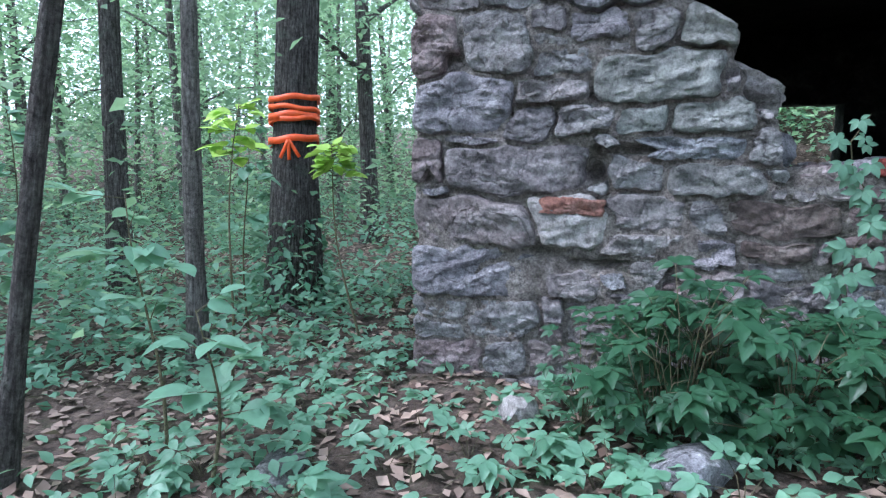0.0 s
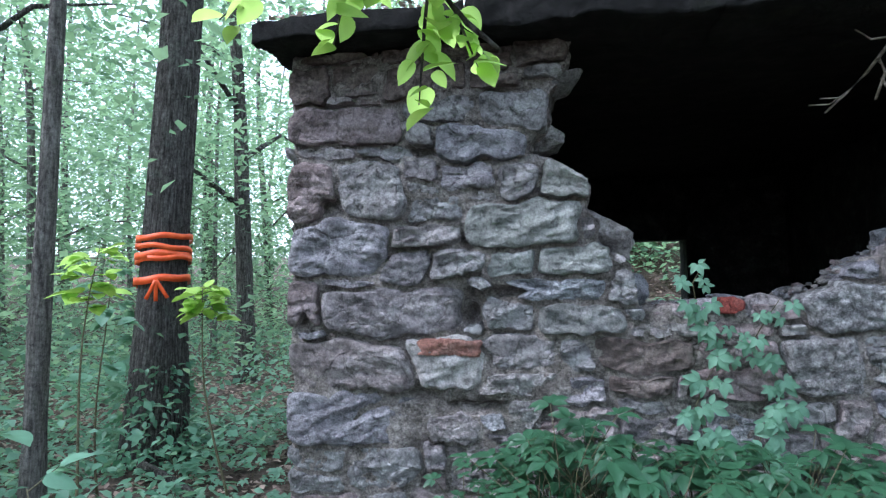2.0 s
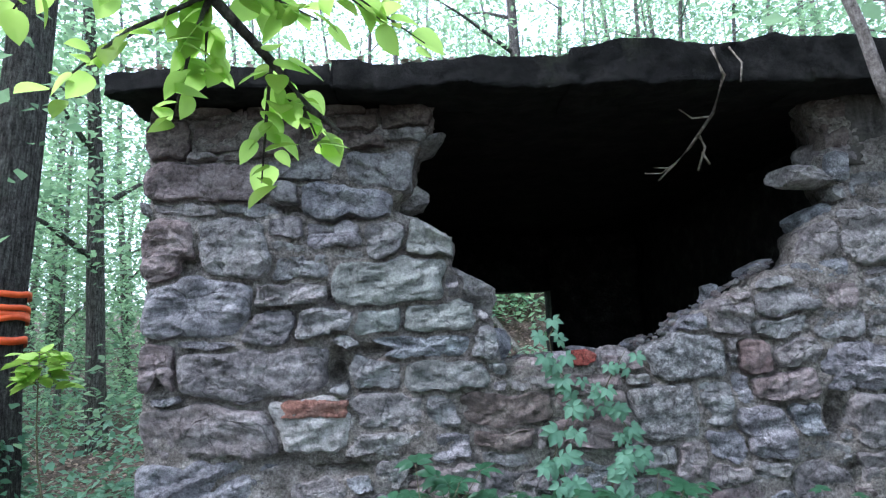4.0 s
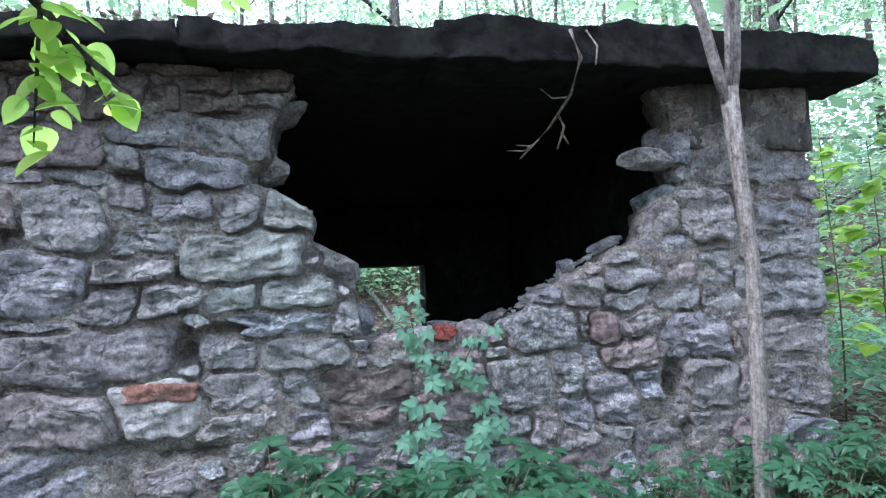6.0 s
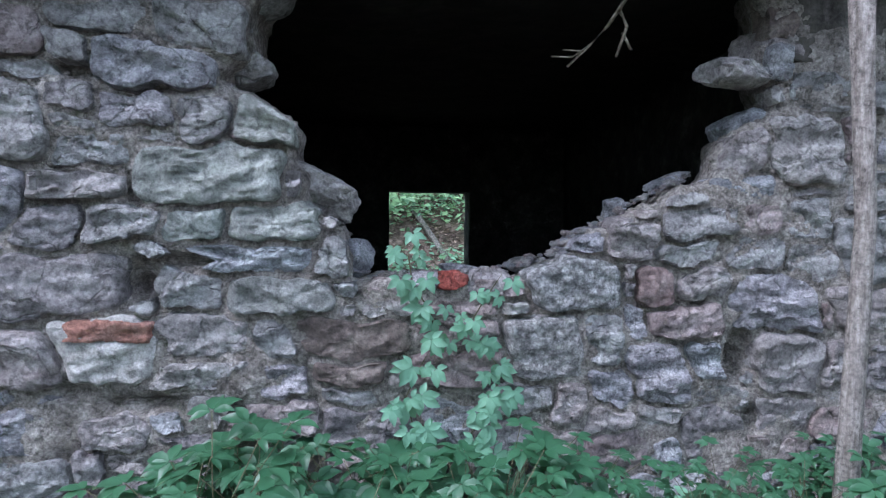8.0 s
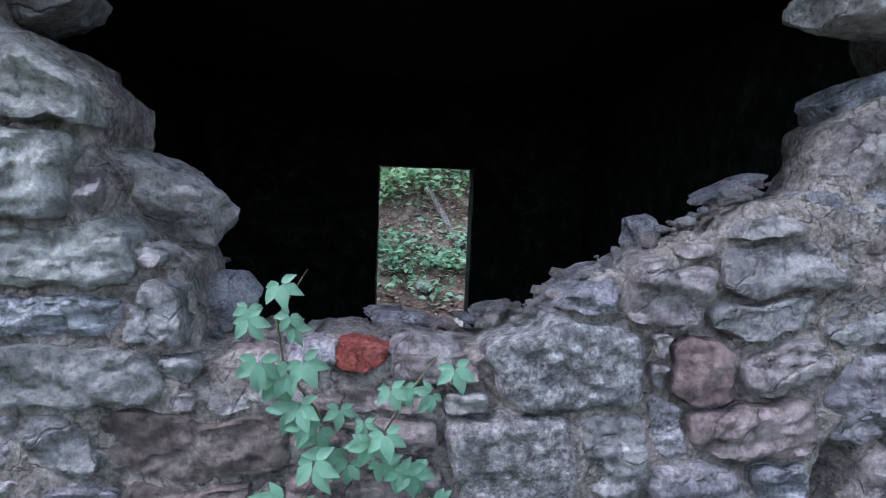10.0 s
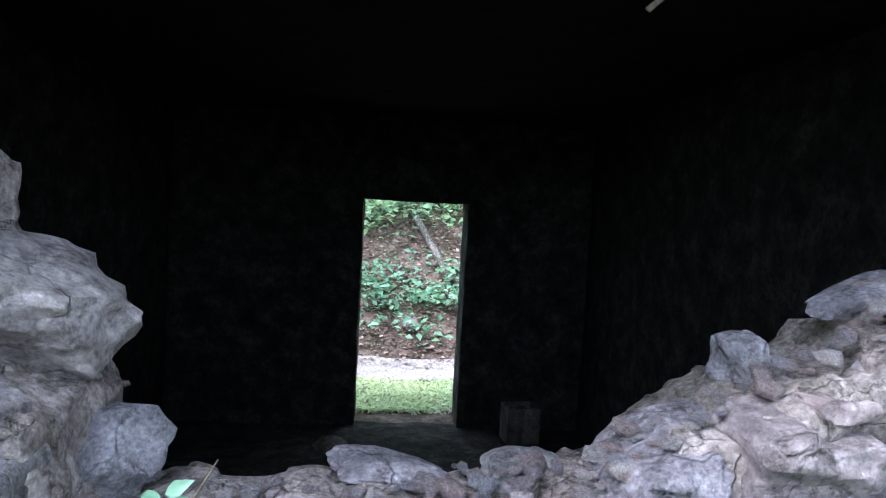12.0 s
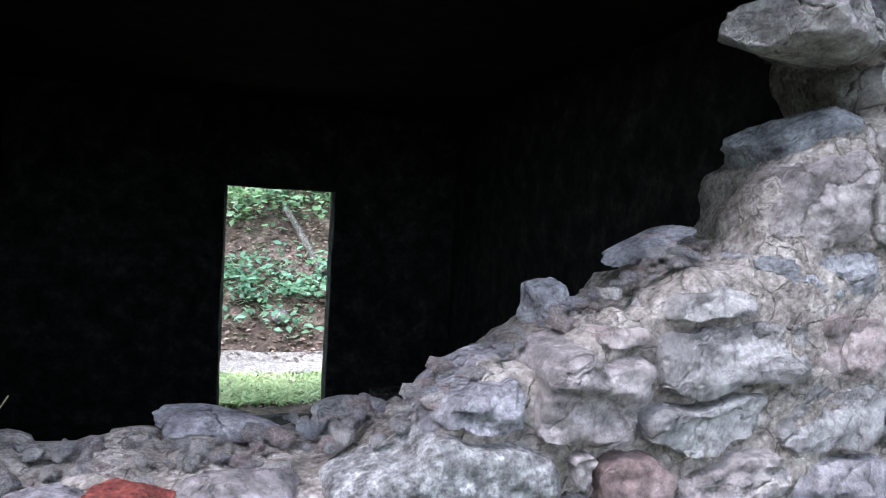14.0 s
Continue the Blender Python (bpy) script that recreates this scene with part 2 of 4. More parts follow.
# leaf outlines: a folded pointed oval (coarse) and a fuller one (near)
LEAF2 = (np.array([(0, 0, 0), (0.3, 0.45, 0.06), (0, 1, -0.1), (-0.3, 0.45, 0.06)]), [(0, 1, 2), (0, 2, 3)])
LEAF8 = (np.array([(0, 0, 0), (0.2, 0.2, 0.03), (0.3, 0.5, 0.05), (0.17, 0.8, 0.0), (0, 1.05, -0.14), (-0.17, 0.8, 0.0), (-0.3, 0.5, 0.05), (-0.2, 0.2, 0.03), (0, 0.5, 0.0)]),
         [(0, 1, 8), (1, 2, 8), (2, 3, 8), (3, 4, 8), (4, 5, 8), (5, 6, 8), (6, 7, 8), (7, 0, 8)])
_t = np.linspace(0, 2 * np.pi, 16, endpoint=False)
_w = 0.39 * np.sin(_t) * (1 + 0.25 * np.cos(_t))
_l = 0.5 - 0.5 * np.cos(_t) + 0.1 * np.exp(-((_t - np.pi) / 0.25) ** 2)
ROUND8 = (np.vstack([np.column_stack([_w, _l, 0.22 * np.abs(_w) - 0.16 * _l ** 2]), [(0, 0.5, -0.03)]]), [(k, (k + 1) % 16, 16) for k in range(16)])


def leaves(points, size, shape=LEAF2, up=1.0, rng=None, heading=None, spread=0.35):
    """Verts and faces of one leaf at each point, turned at random, more level as up grows."""
    rng = rng or np.random.default_rng(1)
    p = np.asarray(points, float)
    n = len(p)
    nor = rng.normal(size=(n, 3))
    nor[:, 2] = np.abs(nor[:, 2]) + up
    nor /= np.linalg.norm(nor, axis=1)[:, None]
    d = rng.normal(size=(n, 3)) if heading is None else np.asarray(heading, float) + rng.normal(size=(n, 3)) * 0.15
    d -= (d * nor).sum(1)[:, None] * nor
    d /= np.linalg.norm(d, axis=1)[:, None]
    s = np.cross(d, nor)
    k = size * (1 + spread * rng.uniform(-1, 1, n))
    t = shape[0]
    v = p[:, None, :] + k[:, None, None] * (t[None, :, 0, None] * s[:, None] + t[None, :, 1, None] * d[:, None] + t[None, :, 2, None] * nor[:, None])
    f = (np.arange(n) * len(t))[:, None, None] + np.array(shape[1])[None]
    return v.reshape(-1, 3).tolist(), f.reshape(-1, len(shape[1][0])).tolist()


def floor_z(x, y):
    """The ground with its small humps and hollows."""
    x, y = np.asarray(x, float), np.asarray(y, float)
    hump = np.array([0.035 * noise.noise((a * 1.9, b * 1.9, 0)) + 0.012 * noise.noise((a * 7, b * 7, 3)) for a, b in zip(x.ravel(), y.ravel())]).reshape(x.shape)
    return ground_z(x, y) + hump * (np.hypot(x, y) < 30)


# ---- ground ----
gu = np.linspace(-1, 1, 210)
axis = np.sinh(gu * 4.6) / np.sinh(4.6) * 160
GX, GY = np.meshgrid(axis + 1.5, axis + 0.5)
GZ = floor_z(GX, GY)
n_g = len(axis)
gf = [(j * n_g + i, j * n_g + i + 1, (j + 1) * n_g + i + 1, (j + 1) * n_g + i) for j in range(n_g - 1) for i in range(n_g - 1)]
tagged(link("ground", np.stack([GX, GY, GZ], -1).reshape(-1, 3), gf, M_SOIL), "brown woodland soil under leaf litter and low plants", "ground", kind="structure")

# ---- the ruin: front wall with a broken breach ----
LENGTH, TOP, THICK, DEPTH = 4.28, 2.4, 0.42, 4.39
BREACH = [(1.7, 1.115), (1.68, 1.33), (1.54, 1.42), (1.5, 1.57), (1.49, 1.71), (1.36, 1.8), (1.2, 1.88), (1.3, 1.97), (1.31, 2.1), (1.38, 2.24), (1.46, 2.5), (3.3, 2.5), (3.32, 2.38),
          (3.38, 2.2), (3.36, 2.05), (3.4, 1.88), (3.44, 1.84), (3.21, 1.72), (3.17, 1.56), (2.94, 1.46), (2.8, 1.4), (2.58, 1.29), (2.5, 1.19), (2.3, 1.13), (2.05, 1.125)]


def in_breach(x, z):
    inside = False
    for (x0, z0), (x1, z1) in zip(BREACH, BREACH[1:] + BREACH[:1]):
        if (z0 > z) != (z1 > z) and x < x0 + (z - z0) * (x1 - x0) / (z1 - z0):
            inside = not inside
    return inside


# hollows where stones or mortar have fallen out: x, z, half width, half height, depth
HOLLOWS = [(0.92, 1.1, 0.05, 0.07, 0.13), (1.1, 1.195, 0.13, 0.025, 0.09), (3.3, 0.8, 0.05, 0.09, 0.16), (3.37, 0.54, 0.035, 0.06, 0.1), (0.68, 1.89, 0.09, 0.025, 0.07), (0.2, 1.63, 0.06, 0.05, 0.06),
           (0.09, 1.06, 0.06, 0.1, 0.05), (0.96, 0.65, 0.12, 0.02, 0.07), (1.28, 0.6, 0.06, 0.025, 0.06), (0.66, 0.69, 0.07, 0.02, 0.06), (1.0, 1.83, 0.14, 0.02, 0.05), (0.9, 1.42, 0.02, 0.07, 0.05), (1.1, 2.17, 0.12, 0.02, 0.06)]


def hollow(x, z):
    return sum(d * math.exp(-((x - a) / w) ** 2 - ((z - b) / h) ** 2) for a, b, w, h, d in HOLLOWS)


def rubble_core():
    """The mortared core of the front wall: cells of a fine lattice, the breach left out and wider towards the inside, ragged on every face."""
    step, ny = 0.024, 6
    nx, nz = round(LENGTH / step), round((TOP + 0.4) / step)
    solid = np.zeros((nx + 2, ny + 2, nz + 2), bool)
    for i in range(nx):
        for k in range(nz):
            x, z = (i + 0.5) * step, -0.4 + (k + 0.5) * step
            dx, dz = 0.035 * noise.noise((x * 9, z * 9, 7)), 0.03 * noise.noise((x * 9, z * 9, 17))
            for j in range(ny):
                y = (j + 0.5) / ny * THICK
                wear = 0.4 * max(0.0, y - 0.08) * float(x > 2.2) + 0.03 * noise.noise((x * 8, y * 8, z * 8))
                solid[i + 1, j + 1, k + 1] = not in_breach(x + dx - wear, z + dz)
    ids, vs, fs = {}, [], []

    def vid(key):
        if key not in ids:
            ids[key] = len(vs)
            vs.append((key[0] * step, 0.002 + key[1] * (THICK - 0.002) / ny, -0.4 + key[2] * step))
        return ids[key]

    sides = [((-1, 0, 0), ((0, 0, 1), (0, 1, 1), (0, 1, 0), (0, 0, 0))), ((1, 0, 0), ((1, 0, 0), (1, 1, 0), (1, 1, 1), (1, 0, 1))), ((0, -1, 0), ((0, 0, 0), (1, 0, 0), (1, 0, 1), (0, 0, 1))),
             ((0, 1, 0), ((0, 1, 1), (1, 1, 1), (1, 1, 0), (0, 1, 0))), ((0, 0, -1), ((0, 1, 0), (1, 1, 0), (1, 0, 0), (0, 0, 0))), ((0, 0, 1), ((0, 0, 1), (1, 0, 1), (1, 1, 1), (0, 1, 1)))]
    for i, j, k in np.argwhere(solid).tolist():
        for (di, dj, dk), corners in sides:
            if not solid[i + di, j + dj, k + dk]:
                fs.append(tuple(vid((i - 1 + a, j - 1 + b, k - 1 + c)) for a, b, c in corners))
    # ease the lattice's steps, then roughen
    p, e = np.array(vs), np.array([(q[i], q[(i + 1) % 4]) for q in fs for i in range(4)])
    for _ in range(4):
        acc, cnt = np.zeros_like(p), np.zeros(len(p))
        for a, b in ((0, 1), (1, 0)):
            np.add.at(acc, e[:, a], p[e[:, b]])
            np.add.at(cnt, e[:, a], 1)
        p = 0.4 * p + 0.6 * acc / cnt[:, None]
    out = []
    for v in p:
        c = Vector(v)
        front = hollow(c.x, c.z) + 0.034 * noise.noise(c * 3.2 + Vector((9, 0, 0))) + 0.002 if c.y < 0.1 else 0.02 * noise.noise(c * 6)
        out.append(c + noise.noise_vector(c * 11) * 0.014 + noise.noise_vector(c * 34) * 0.012 + Vector((0, front, 0)))
    return out, fs


cv, cf = rubble_core()
wall_front = tagged(link("wall_front", cv, cf, M_MORTAR, crease=40), "broken fieldstone rubble wall with a large ragged breach", "wall", kind="structure")


def stone_mesh(reach, a, b, proud, seed, cell=0.0105, depth=0.09):
    """A split, bedded stone face inside a polar outline; a, b its half sizes in the wall's plane."""
    r = random.Random(seed)
    tx, tz, bed = r.uniform(-0.07, 0.07), r.uniform(-0.12, 0.06), r.uniform(-0.35, 0.35)
    rise = r.uniform(0.012, 0.03)
    nu, nv = max(7, round(2 * a / cell)), max(7, round(2 * b / cell))
    vs, fs = [], []
    for iv in range(nv + 1):
        for iu in range(nu + 1):
            u, v = 2 * iu / nu - 1, 2 * iv / nv - 1
            ring = max(abs(u), abs(v))
            t = math.atan2(v * b, u * a) / (2 * math.pi) * len(reach) if ring > 1e-6 else 0.0
            i = math.floor(t)
            q = reach[i % len(reach)] * (1 - t + i) + reach[(i + 1) % len(reach)] * (t - i)
            w = t / len(reach) * 2 * math.pi
            x, z = ring * q * math.cos(w), ring * q * math.sin(w)
            if ring > 0.999:
                vs.append((x, depth, z))
                continue
            h = noise.noise((x * 5 + seed, (z + bed * x) * 15, 0)) * 1.2 + 0.5 * noise.noise((x * 14 + seed, (z + bed * x) * 34, 3))
            ledge = math.floor(h * 2.2)
            step = (ledge + smooth01((h * 2.2 - ledge) * 2.6)) / 2.2
            y = -proud * (1 - ring ** 16) + (tx * x + tz * z - rise * step) * (1 - ring ** 8)
            y += 0.007 * noise.noise((x * 24 + seed, z * 32, 2)) + 0.005 * noise.noise((x * 55 + seed, z * 70, 4)) + 0.006 * ring ** 3 * noise.noise((x * 15, z * 15, seed))
            vs.append((x, y, z))
    for iv in range(nv):
        for iu in range(nu):
            p = iv * (nu + 1) + iu
            fs.append((p, p + 1, p + nu + 2, p + nu + 1))
    return vs, fs


def smooth01(t):
    t = min(1.0, max(0.0, t))
    return t * t * (3 - 2 * t)


# the stones that stand out, as spans (x0, z0, x1, z1) along the wall
STONES_A = [(0.0, 1.92, 0.56, 2.12), (0.58, 2.01, 0.97, 2.13), (0.98, 1.94, 1.32, 2.15), (0.74, 1.84, 1.17, 2.01), (0.57, 1.9, 0.73, 2.03), (0.27, 1.55, 0.62, 1.84), (0.6, 1.73, 0.77, 1.84), (0.78, 1.68, 1.06, 1.82),
            (1.08, 1.61, 1.23, 1.81), (1.24, 1.62, 1.49, 1.8), (0.64, 1.53, 0.9, 1.67), (0.0, 1.28, 0.55, 1.54), (0.56, 1.4, 0.88, 1.51), (0.92, 1.39, 1.44, 1.62), (0.75, 1.25, 1.0, 1.38), (1.02, 1.25, 1.25, 1.38),
            (1.26, 1.26, 1.57, 1.4), (0.46, 1.22, 0.74, 1.38), (1.06, 1.13, 1.56, 1.25), (1.25, 0.98, 1.63, 1.12), (0.98, 0.99, 1.22, 1.15), (0.18, 0.98, 0.87, 1.21), (0.64, 0.72, 0.97, 0.98), (0.99, 0.82, 1.34, 0.98)]
STONES_B = [(0.0, 0.73, 0.63, 0.95), (1.35, 0.81, 1.48, 0.95), (1.49, 0.82, 1.95, 0.97), (0.69, 0.61, 1.09, 0.71), (0.0, 0.44, 0.68, 0.7), (0.7, 0.46, 0.96, 0.6), (0.95, 0.69, 1.36, 0.81), (1.55, 0.7, 1.85, 0.81),
            (0.49, 2.15, 0.78, 2.33), (1.19, 2.19, 1.45, 2.26), (0.93, 2.27, 1.16, 2.36), (0.0, 1.56, 0.26, 1.84), (0.0, 1.0, 0.17, 1.25), (0.0, 2.14, 0.22, 2.36), (0.2, 2.13, 0.35, 2.18), (0.9, 1.19, 1.05, 1.25)]
STONES_C = [(2.39, 1.0, 2.79, 1.22), (2.3, 0.71, 2.64, 0.98), (2.85, 1.03, 3.03, 1.19), (2.83, 0.61, 3.07, 0.86), (3.09, 0.68, 3.23, 0.87), (3.24, 0.9, 3.66, 1.14), (3.37, 0.66, 3.66, 0.89), (2.9, 0.88, 3.23, 1.02),
            (3.05, 1.04, 3.25, 1.18), (2.54, 1.22, 2.73, 1.31), (3.84, 1.84, 4.28, 1.98), (3.77, 1.42, 4.28, 1.6), (3.19, 1.58, 3.42, 1.74), (3.22, 1.17, 3.48, 1.3), (3.46, 1.28, 3.72, 1.47), (3.38, 0.48, 3.64, 0.64),
            (3.9, 0.3, 4.28, 0.57), (3.81, 0.61, 4.28, 0.86), (2.94, 1.2, 3.18, 1.29), (2.64, 0.76, 2.8, 0.98), (3.7, 0.9, 4.28, 1.1), (3.72, 1.12, 4.28, 1.4), (3.42, 1.52, 3.74, 1.82), (2.2, 1.06, 2.34, 1.14)]
MATS_A = {0: M_PINK, 5: M_STONE, 11: M_BLUE, 21: M_STONE, 22: M_PLAQUE, 13: M_GREENST, 9: M_GREENST, 16: M_GREENST, 18: M_BLUE, 19: M_GREENST, 15: M_GREENST, 7: M_BLUE, 3: M_BLUE}
# 8, 10, 13 hold the roof's shade in their colour; 2, 7 are dark.
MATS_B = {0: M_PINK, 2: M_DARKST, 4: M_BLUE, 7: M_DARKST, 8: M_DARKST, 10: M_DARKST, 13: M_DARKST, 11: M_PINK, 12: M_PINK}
MATS_C = {0: M_PUD, 1: M_PUD, 2: M_RUST, 3: M_BLUE, 4: M_BLUE, 5: M_BLUE, 16: M_BLUE, 9: M_BLUE, 7: M_PINK, 23: M_PINK}
CELL = 0.015
occ = np.zeros((round(LENGTH / CELL), round(TOP / CELL)), bool)
for i in range(occ.shape[0]):
    for k in range(occ.shape[1]):
        x, z = (i + 0.5) * CELL, (k + 0.5) * CELL
        occ[i, k] = in_breach(x, z) or hollow(x, z) > 0.05
occ[round(3.5 / CELL):, round(2.02 / CELL):] = True
occ[round(1.7 / CELL):round(2.38 / CELL), round(1.04 / CELL):round(1.2 / CELL)] = True
spans = []
for group, mats in ((STONES_A, MATS_A), (STONES_B, MATS_B), (STONES_C, MATS_C)):
    for i, s in enumerate(group):
        spans.append((s, mats.get(i, M_STONE), 1))
        occ[max(0, round(s[0] / CELL)):round(s[2] / CELL), round(s[1] / CELL):round(s[3] / CELL)] = True
rng = np.random.default_rng(5)
for limit in (0.34, 0.2, 0.12, 0.08):
    for attempt in range(1500):
        i, k = rng.integers(0, occ.shape[0]), rng.integers(0, occ.shape[1])
        if occ[i, k]:
            continue
        i0, i1, k0, k1 = i, i + 1, k, k + 1
        wmax, hmax = limit / CELL * rng.uniform(0.7, 1.15), limit / CELL * rng.uniform(0.3, 0.6)
        moved = True
        while moved:
            moved = False
            if i1 - i0 < wmax:
                if i0 > 0 and occ[i0 - 1, k0:k1].mean() < 0.12:
                    i0, moved = i0 - 1, True
                if i1 < occ.shape[0] and occ[i1, k0:k1].mean() < 0.12:
                    i1, moved = i1 + 1, True
            if k1 - k0 < hmax:
                if k0 > 0 and occ[i0:i1, k0 - 1].mean() < 0.12:
                    k0, moved = k0 - 1, True
                if k1 < occ.shape[1] and occ[i0:i1, k1].mean() < 0.12:
                    k1, moved = k1 + 1, True
        if (i1 - i0) * (k1 - k0) * CELL ** 2 < (limit * 0.45) ** 2 * 0.5 or min(i1 - i0, k1 - k0) < 3:
            continue
        occ[i0:i1, k0:k1] = True
        # Filler above 2.08 takes the dark stone, which paints in the overhang's shade.
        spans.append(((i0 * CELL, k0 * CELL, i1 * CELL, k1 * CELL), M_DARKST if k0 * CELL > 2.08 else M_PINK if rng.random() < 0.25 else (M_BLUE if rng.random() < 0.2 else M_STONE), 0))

# every spot of the face goes to the stone whose warped box lies nearest, so that neighbours interlock
FINE = 0.008
fx, fz = (np.arange(round(LENGTH / FINE)) + 0.5) * FINE, (np.arange(round(TOP / FINE)) + 0.5) * FINE
wx, wz = np.zeros((len(fx), len(fz))), np.zeros((len(fx), len(fz)))
shut = np.zeros((len(fx), len(fz)), bool)
for i, x in enumerate(fx):
    for k, z in enumerate(fz):
        n1, n2 = noise.noise_vector((x * 8, z * 8, 1.5)), noise.noise_vector((x * 26, z * 26, 5.5))
        n3 = noise.noise_vector((x * 3.5, z * 3.5, 8.5))
        wx[i, k], wz[i, k] = x + 0.04 * n3.x + 0.036 * n1.x + 0.014 * n2.x, z + 0.025 * n3.y + 0.032 * n1.y + 0.014 * n2.y
        shut[i, k] = in_breach(x, z) or hollow(x, z) > 0.045
best, second, owner = np.full(wx.shape, 9.0), np.full(wx.shape, 9.0), np.full(wx.shape, -1)
for n, ((x0, z0, x1, z1), mat, hero) in enumerate(spans):
    soft = 0.3 * min(x1 - x0, z1 - z0)
    lean = 0.22 * math.sin(n * 12.9)
    ux, uz = wx - (x0 + x1) / 2, wz - (z0 + z1) / 2
    dx, dz = np.abs(ux + lean * uz) - (x1 - x0) / 2 + soft, np.abs(uz + 0.3 * lean * ux) - (z1 - z0) / 2 + soft
    d = np.hypot(np.maximum(dx, 0), np.maximum(dz, 0)) + np.minimum(np.maximum(dx, dz), 0) - soft
    closer = d < best
    second = np.where(closer, best, np.minimum(second, d))
    best, owner = np.where(closer, d, best), np.where(closer, n, owner)
owner[(best > 0.016) | (second - best < 0.007) | shut] = -1
RAYS = 72
for n, ((x0, z0, x1, z1), mat, hero) in enumerate(spans):
    cx, cz = (x0 + x1) / 2, (z0 + z1) / 2
    reach = []
    for m in range(RAYS):
        c, sn = math.cos(2 * math.pi * m / RAYS), math.sin(2 * math.pi * m / RAYS)
        q = 0.0
        while q < 0.5:
            i, k = int((cx + (q + 0.004) * c) / FINE), int((cz + (q + 0.004) * sn) / FINE)
            if not (0 <= i < len(fx) and 0 <= k < len(fz)) or owner[i, k] != n:
                break
            q += 0.004
        reach.append(q)
    if np.mean(reach) < 0.018 or min(reach) < 0.004:
        continue
    reach = [0.25 * reach[m - 1] + 0.5 * reach[m] + 0.25 * reach[(m + 1) % RAYS] + 0.002 for m in range(RAYS)]
    proud = (0.022 if hero else 0.012) + 0.03 * rng.random() - (0.012 if x0 > 3.0 else 0.0)
    v, f = stone_mesh(reach, (x1 - x0) / 2, (z1 - z0) / 2, proud, n * 3.7)
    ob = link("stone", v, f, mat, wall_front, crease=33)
    ob.location = (cx, 0.012, cz)
    ob.rotation_euler = (0.04 * rng.normal(), 0, 0.04 * rng.normal())
    if mat == M_PLAQUE:
        v, f = stone_mesh([min(0.15, 0.048 / max(0.05, abs(math.sin(2 * math.pi * m / RAYS)))) * (1 + 0.35 * noise.noise((m * 0.35, 3.3, 0))) for m in range(RAYS)], 0.15, 0.048, 0.014, 91.7)
        ob = link("stone", v, f, M_CAP, wall_front)
        ob.location = (cx + 0.02, -0.024, z1 - 0.052)
        ob.rotation_euler = (0, 0.05, 0)


def boulder(size, seed, flat=1.0, detail=3):
    """A fractured stone: a ball trimmed by random planes, then roughened."""
    r = random.Random(seed)
    planes = []
    for d in (Vector((1, 0, 0)), Vector((-1, 0, 0)), Vector((0, 1, 0)), Vector((0, -1, 0)), Vector((0, 0, 1)), Vector((0, 0, -1))):
        planes.append(((d + Vector((r.gauss(0, 0.2), r.gauss(0, 0.2), r.gauss(0, 0.2)))).normalized(), r.uniform(0.38, 0.45)))
    for n in range(9):
        d = Vector((r.gauss(0, 1), r.gauss(0, 1), r.gauss(0, 1))).normalized()
        planes.append((d, r.uniform(0.35, 0.47)))
    bm = bmesh.new()
    bmesh.ops.create_icosphere(bm, subdivisions=detail, radius=0.56)
    for v in bm.verts:
        c = v.co.normalized()
        k = min([0.56] + [h / c.dot(d) for d, h in planes if c.dot(d) > 0.1])
        k *= 1 + 0.09 * noise.noise(c * 3 + Vector((seed, 0, 0))) + 0.04 * noise.noise(c * 8 + Vector((0, seed, 0))) + 0.035 * noise.noise(c * 19 + Vector((0, seed, 0)))
        v.co = Vector((c.x * size[0], c.y * size[1], c.z * size[2] * flat)) * k * 1.12
    return bm


# stones that jut from the broken edge
def jut(name, x, y, z, size, mat, seed, rot=(0, 0, 0)):
    ob = part(name, boulder(size, seed, 1.0, 4), mat, wall_front)
    ob.location, ob.rotation_euler = (x, y, z), rot
    return ob


jut("stone", 1.50, 0.26, 1.475, (0.42, 0.34, 0.22), M_STONE, 3.1, (0, 0.22, 0.1))
jut("stone", 1.67, 0.3, 1.19, (0.22, 0.22, 0.17), M_BLUE, 8.4, (0, 0.1, 0.4))
jut("stone", 1.27, 0.2, 1.69, (0.25, 0.34, 0.16), M_STONE, 5.7, (0, 0.15, 0))
jut("stone", 1.28, 0.25, 1.95, (0.2, 0.35, 0.14), M_STONE, 6.7, (0, 0.1, 0))
jut("stone", 1.32, 0.2, 2.22, (0.3, 0.3, 0.12), M_STONE, 9.7, (0, -0.2, 0))
jut("stone", 3.27, 0.06, 1.985, (0.26, 0.24, 0.12), M_STONE, 11.2, (0, 0, 0.1))
jut("stone", 3.48, 0.13, 2.12, (0.25, 0.3, 0.2), M_STONE, 15.2, (0, 0, 0.1))
jut("stone", 3.36, 0.17, 1.77, (0.2, 0.26, 0.15), M_BLUE, 16.2, (0, -0.3, 0.1))
jut("stone", 2.66, 0.12, 1.25, (0.26, 0.22, 0.15), M_BLUE, 17.9, (0, -0.35, 0.2))
jut("stone", 2.83, 0.22, 1.41, (0.09, 0.1, 0.1), M_BLUE, 18.3, (0, -0.3, 0.5))
jut("stone", 3.07, 0.24, 1.548, (0.22, 0.12, 0.035), M_BLUE, 21.3, (0, -0.4, 0.2))
jut("stone", 3.08, 0.22, 1.51, (0.13, 0.11, 0.1), M_PINK, 22.3, (0, -0.3, 0.2))
jut("stone", 2.2, 0.36, 1.14, (0.26, 0.14, 0.04), M_BLUE, 24.1, (0, 0.12, 0.1))
jut("stone", 2.46, 0.3, 1.165, (0.16, 0.13, 0.06), M_STONE, 25.1, (0, 0, 0.3))
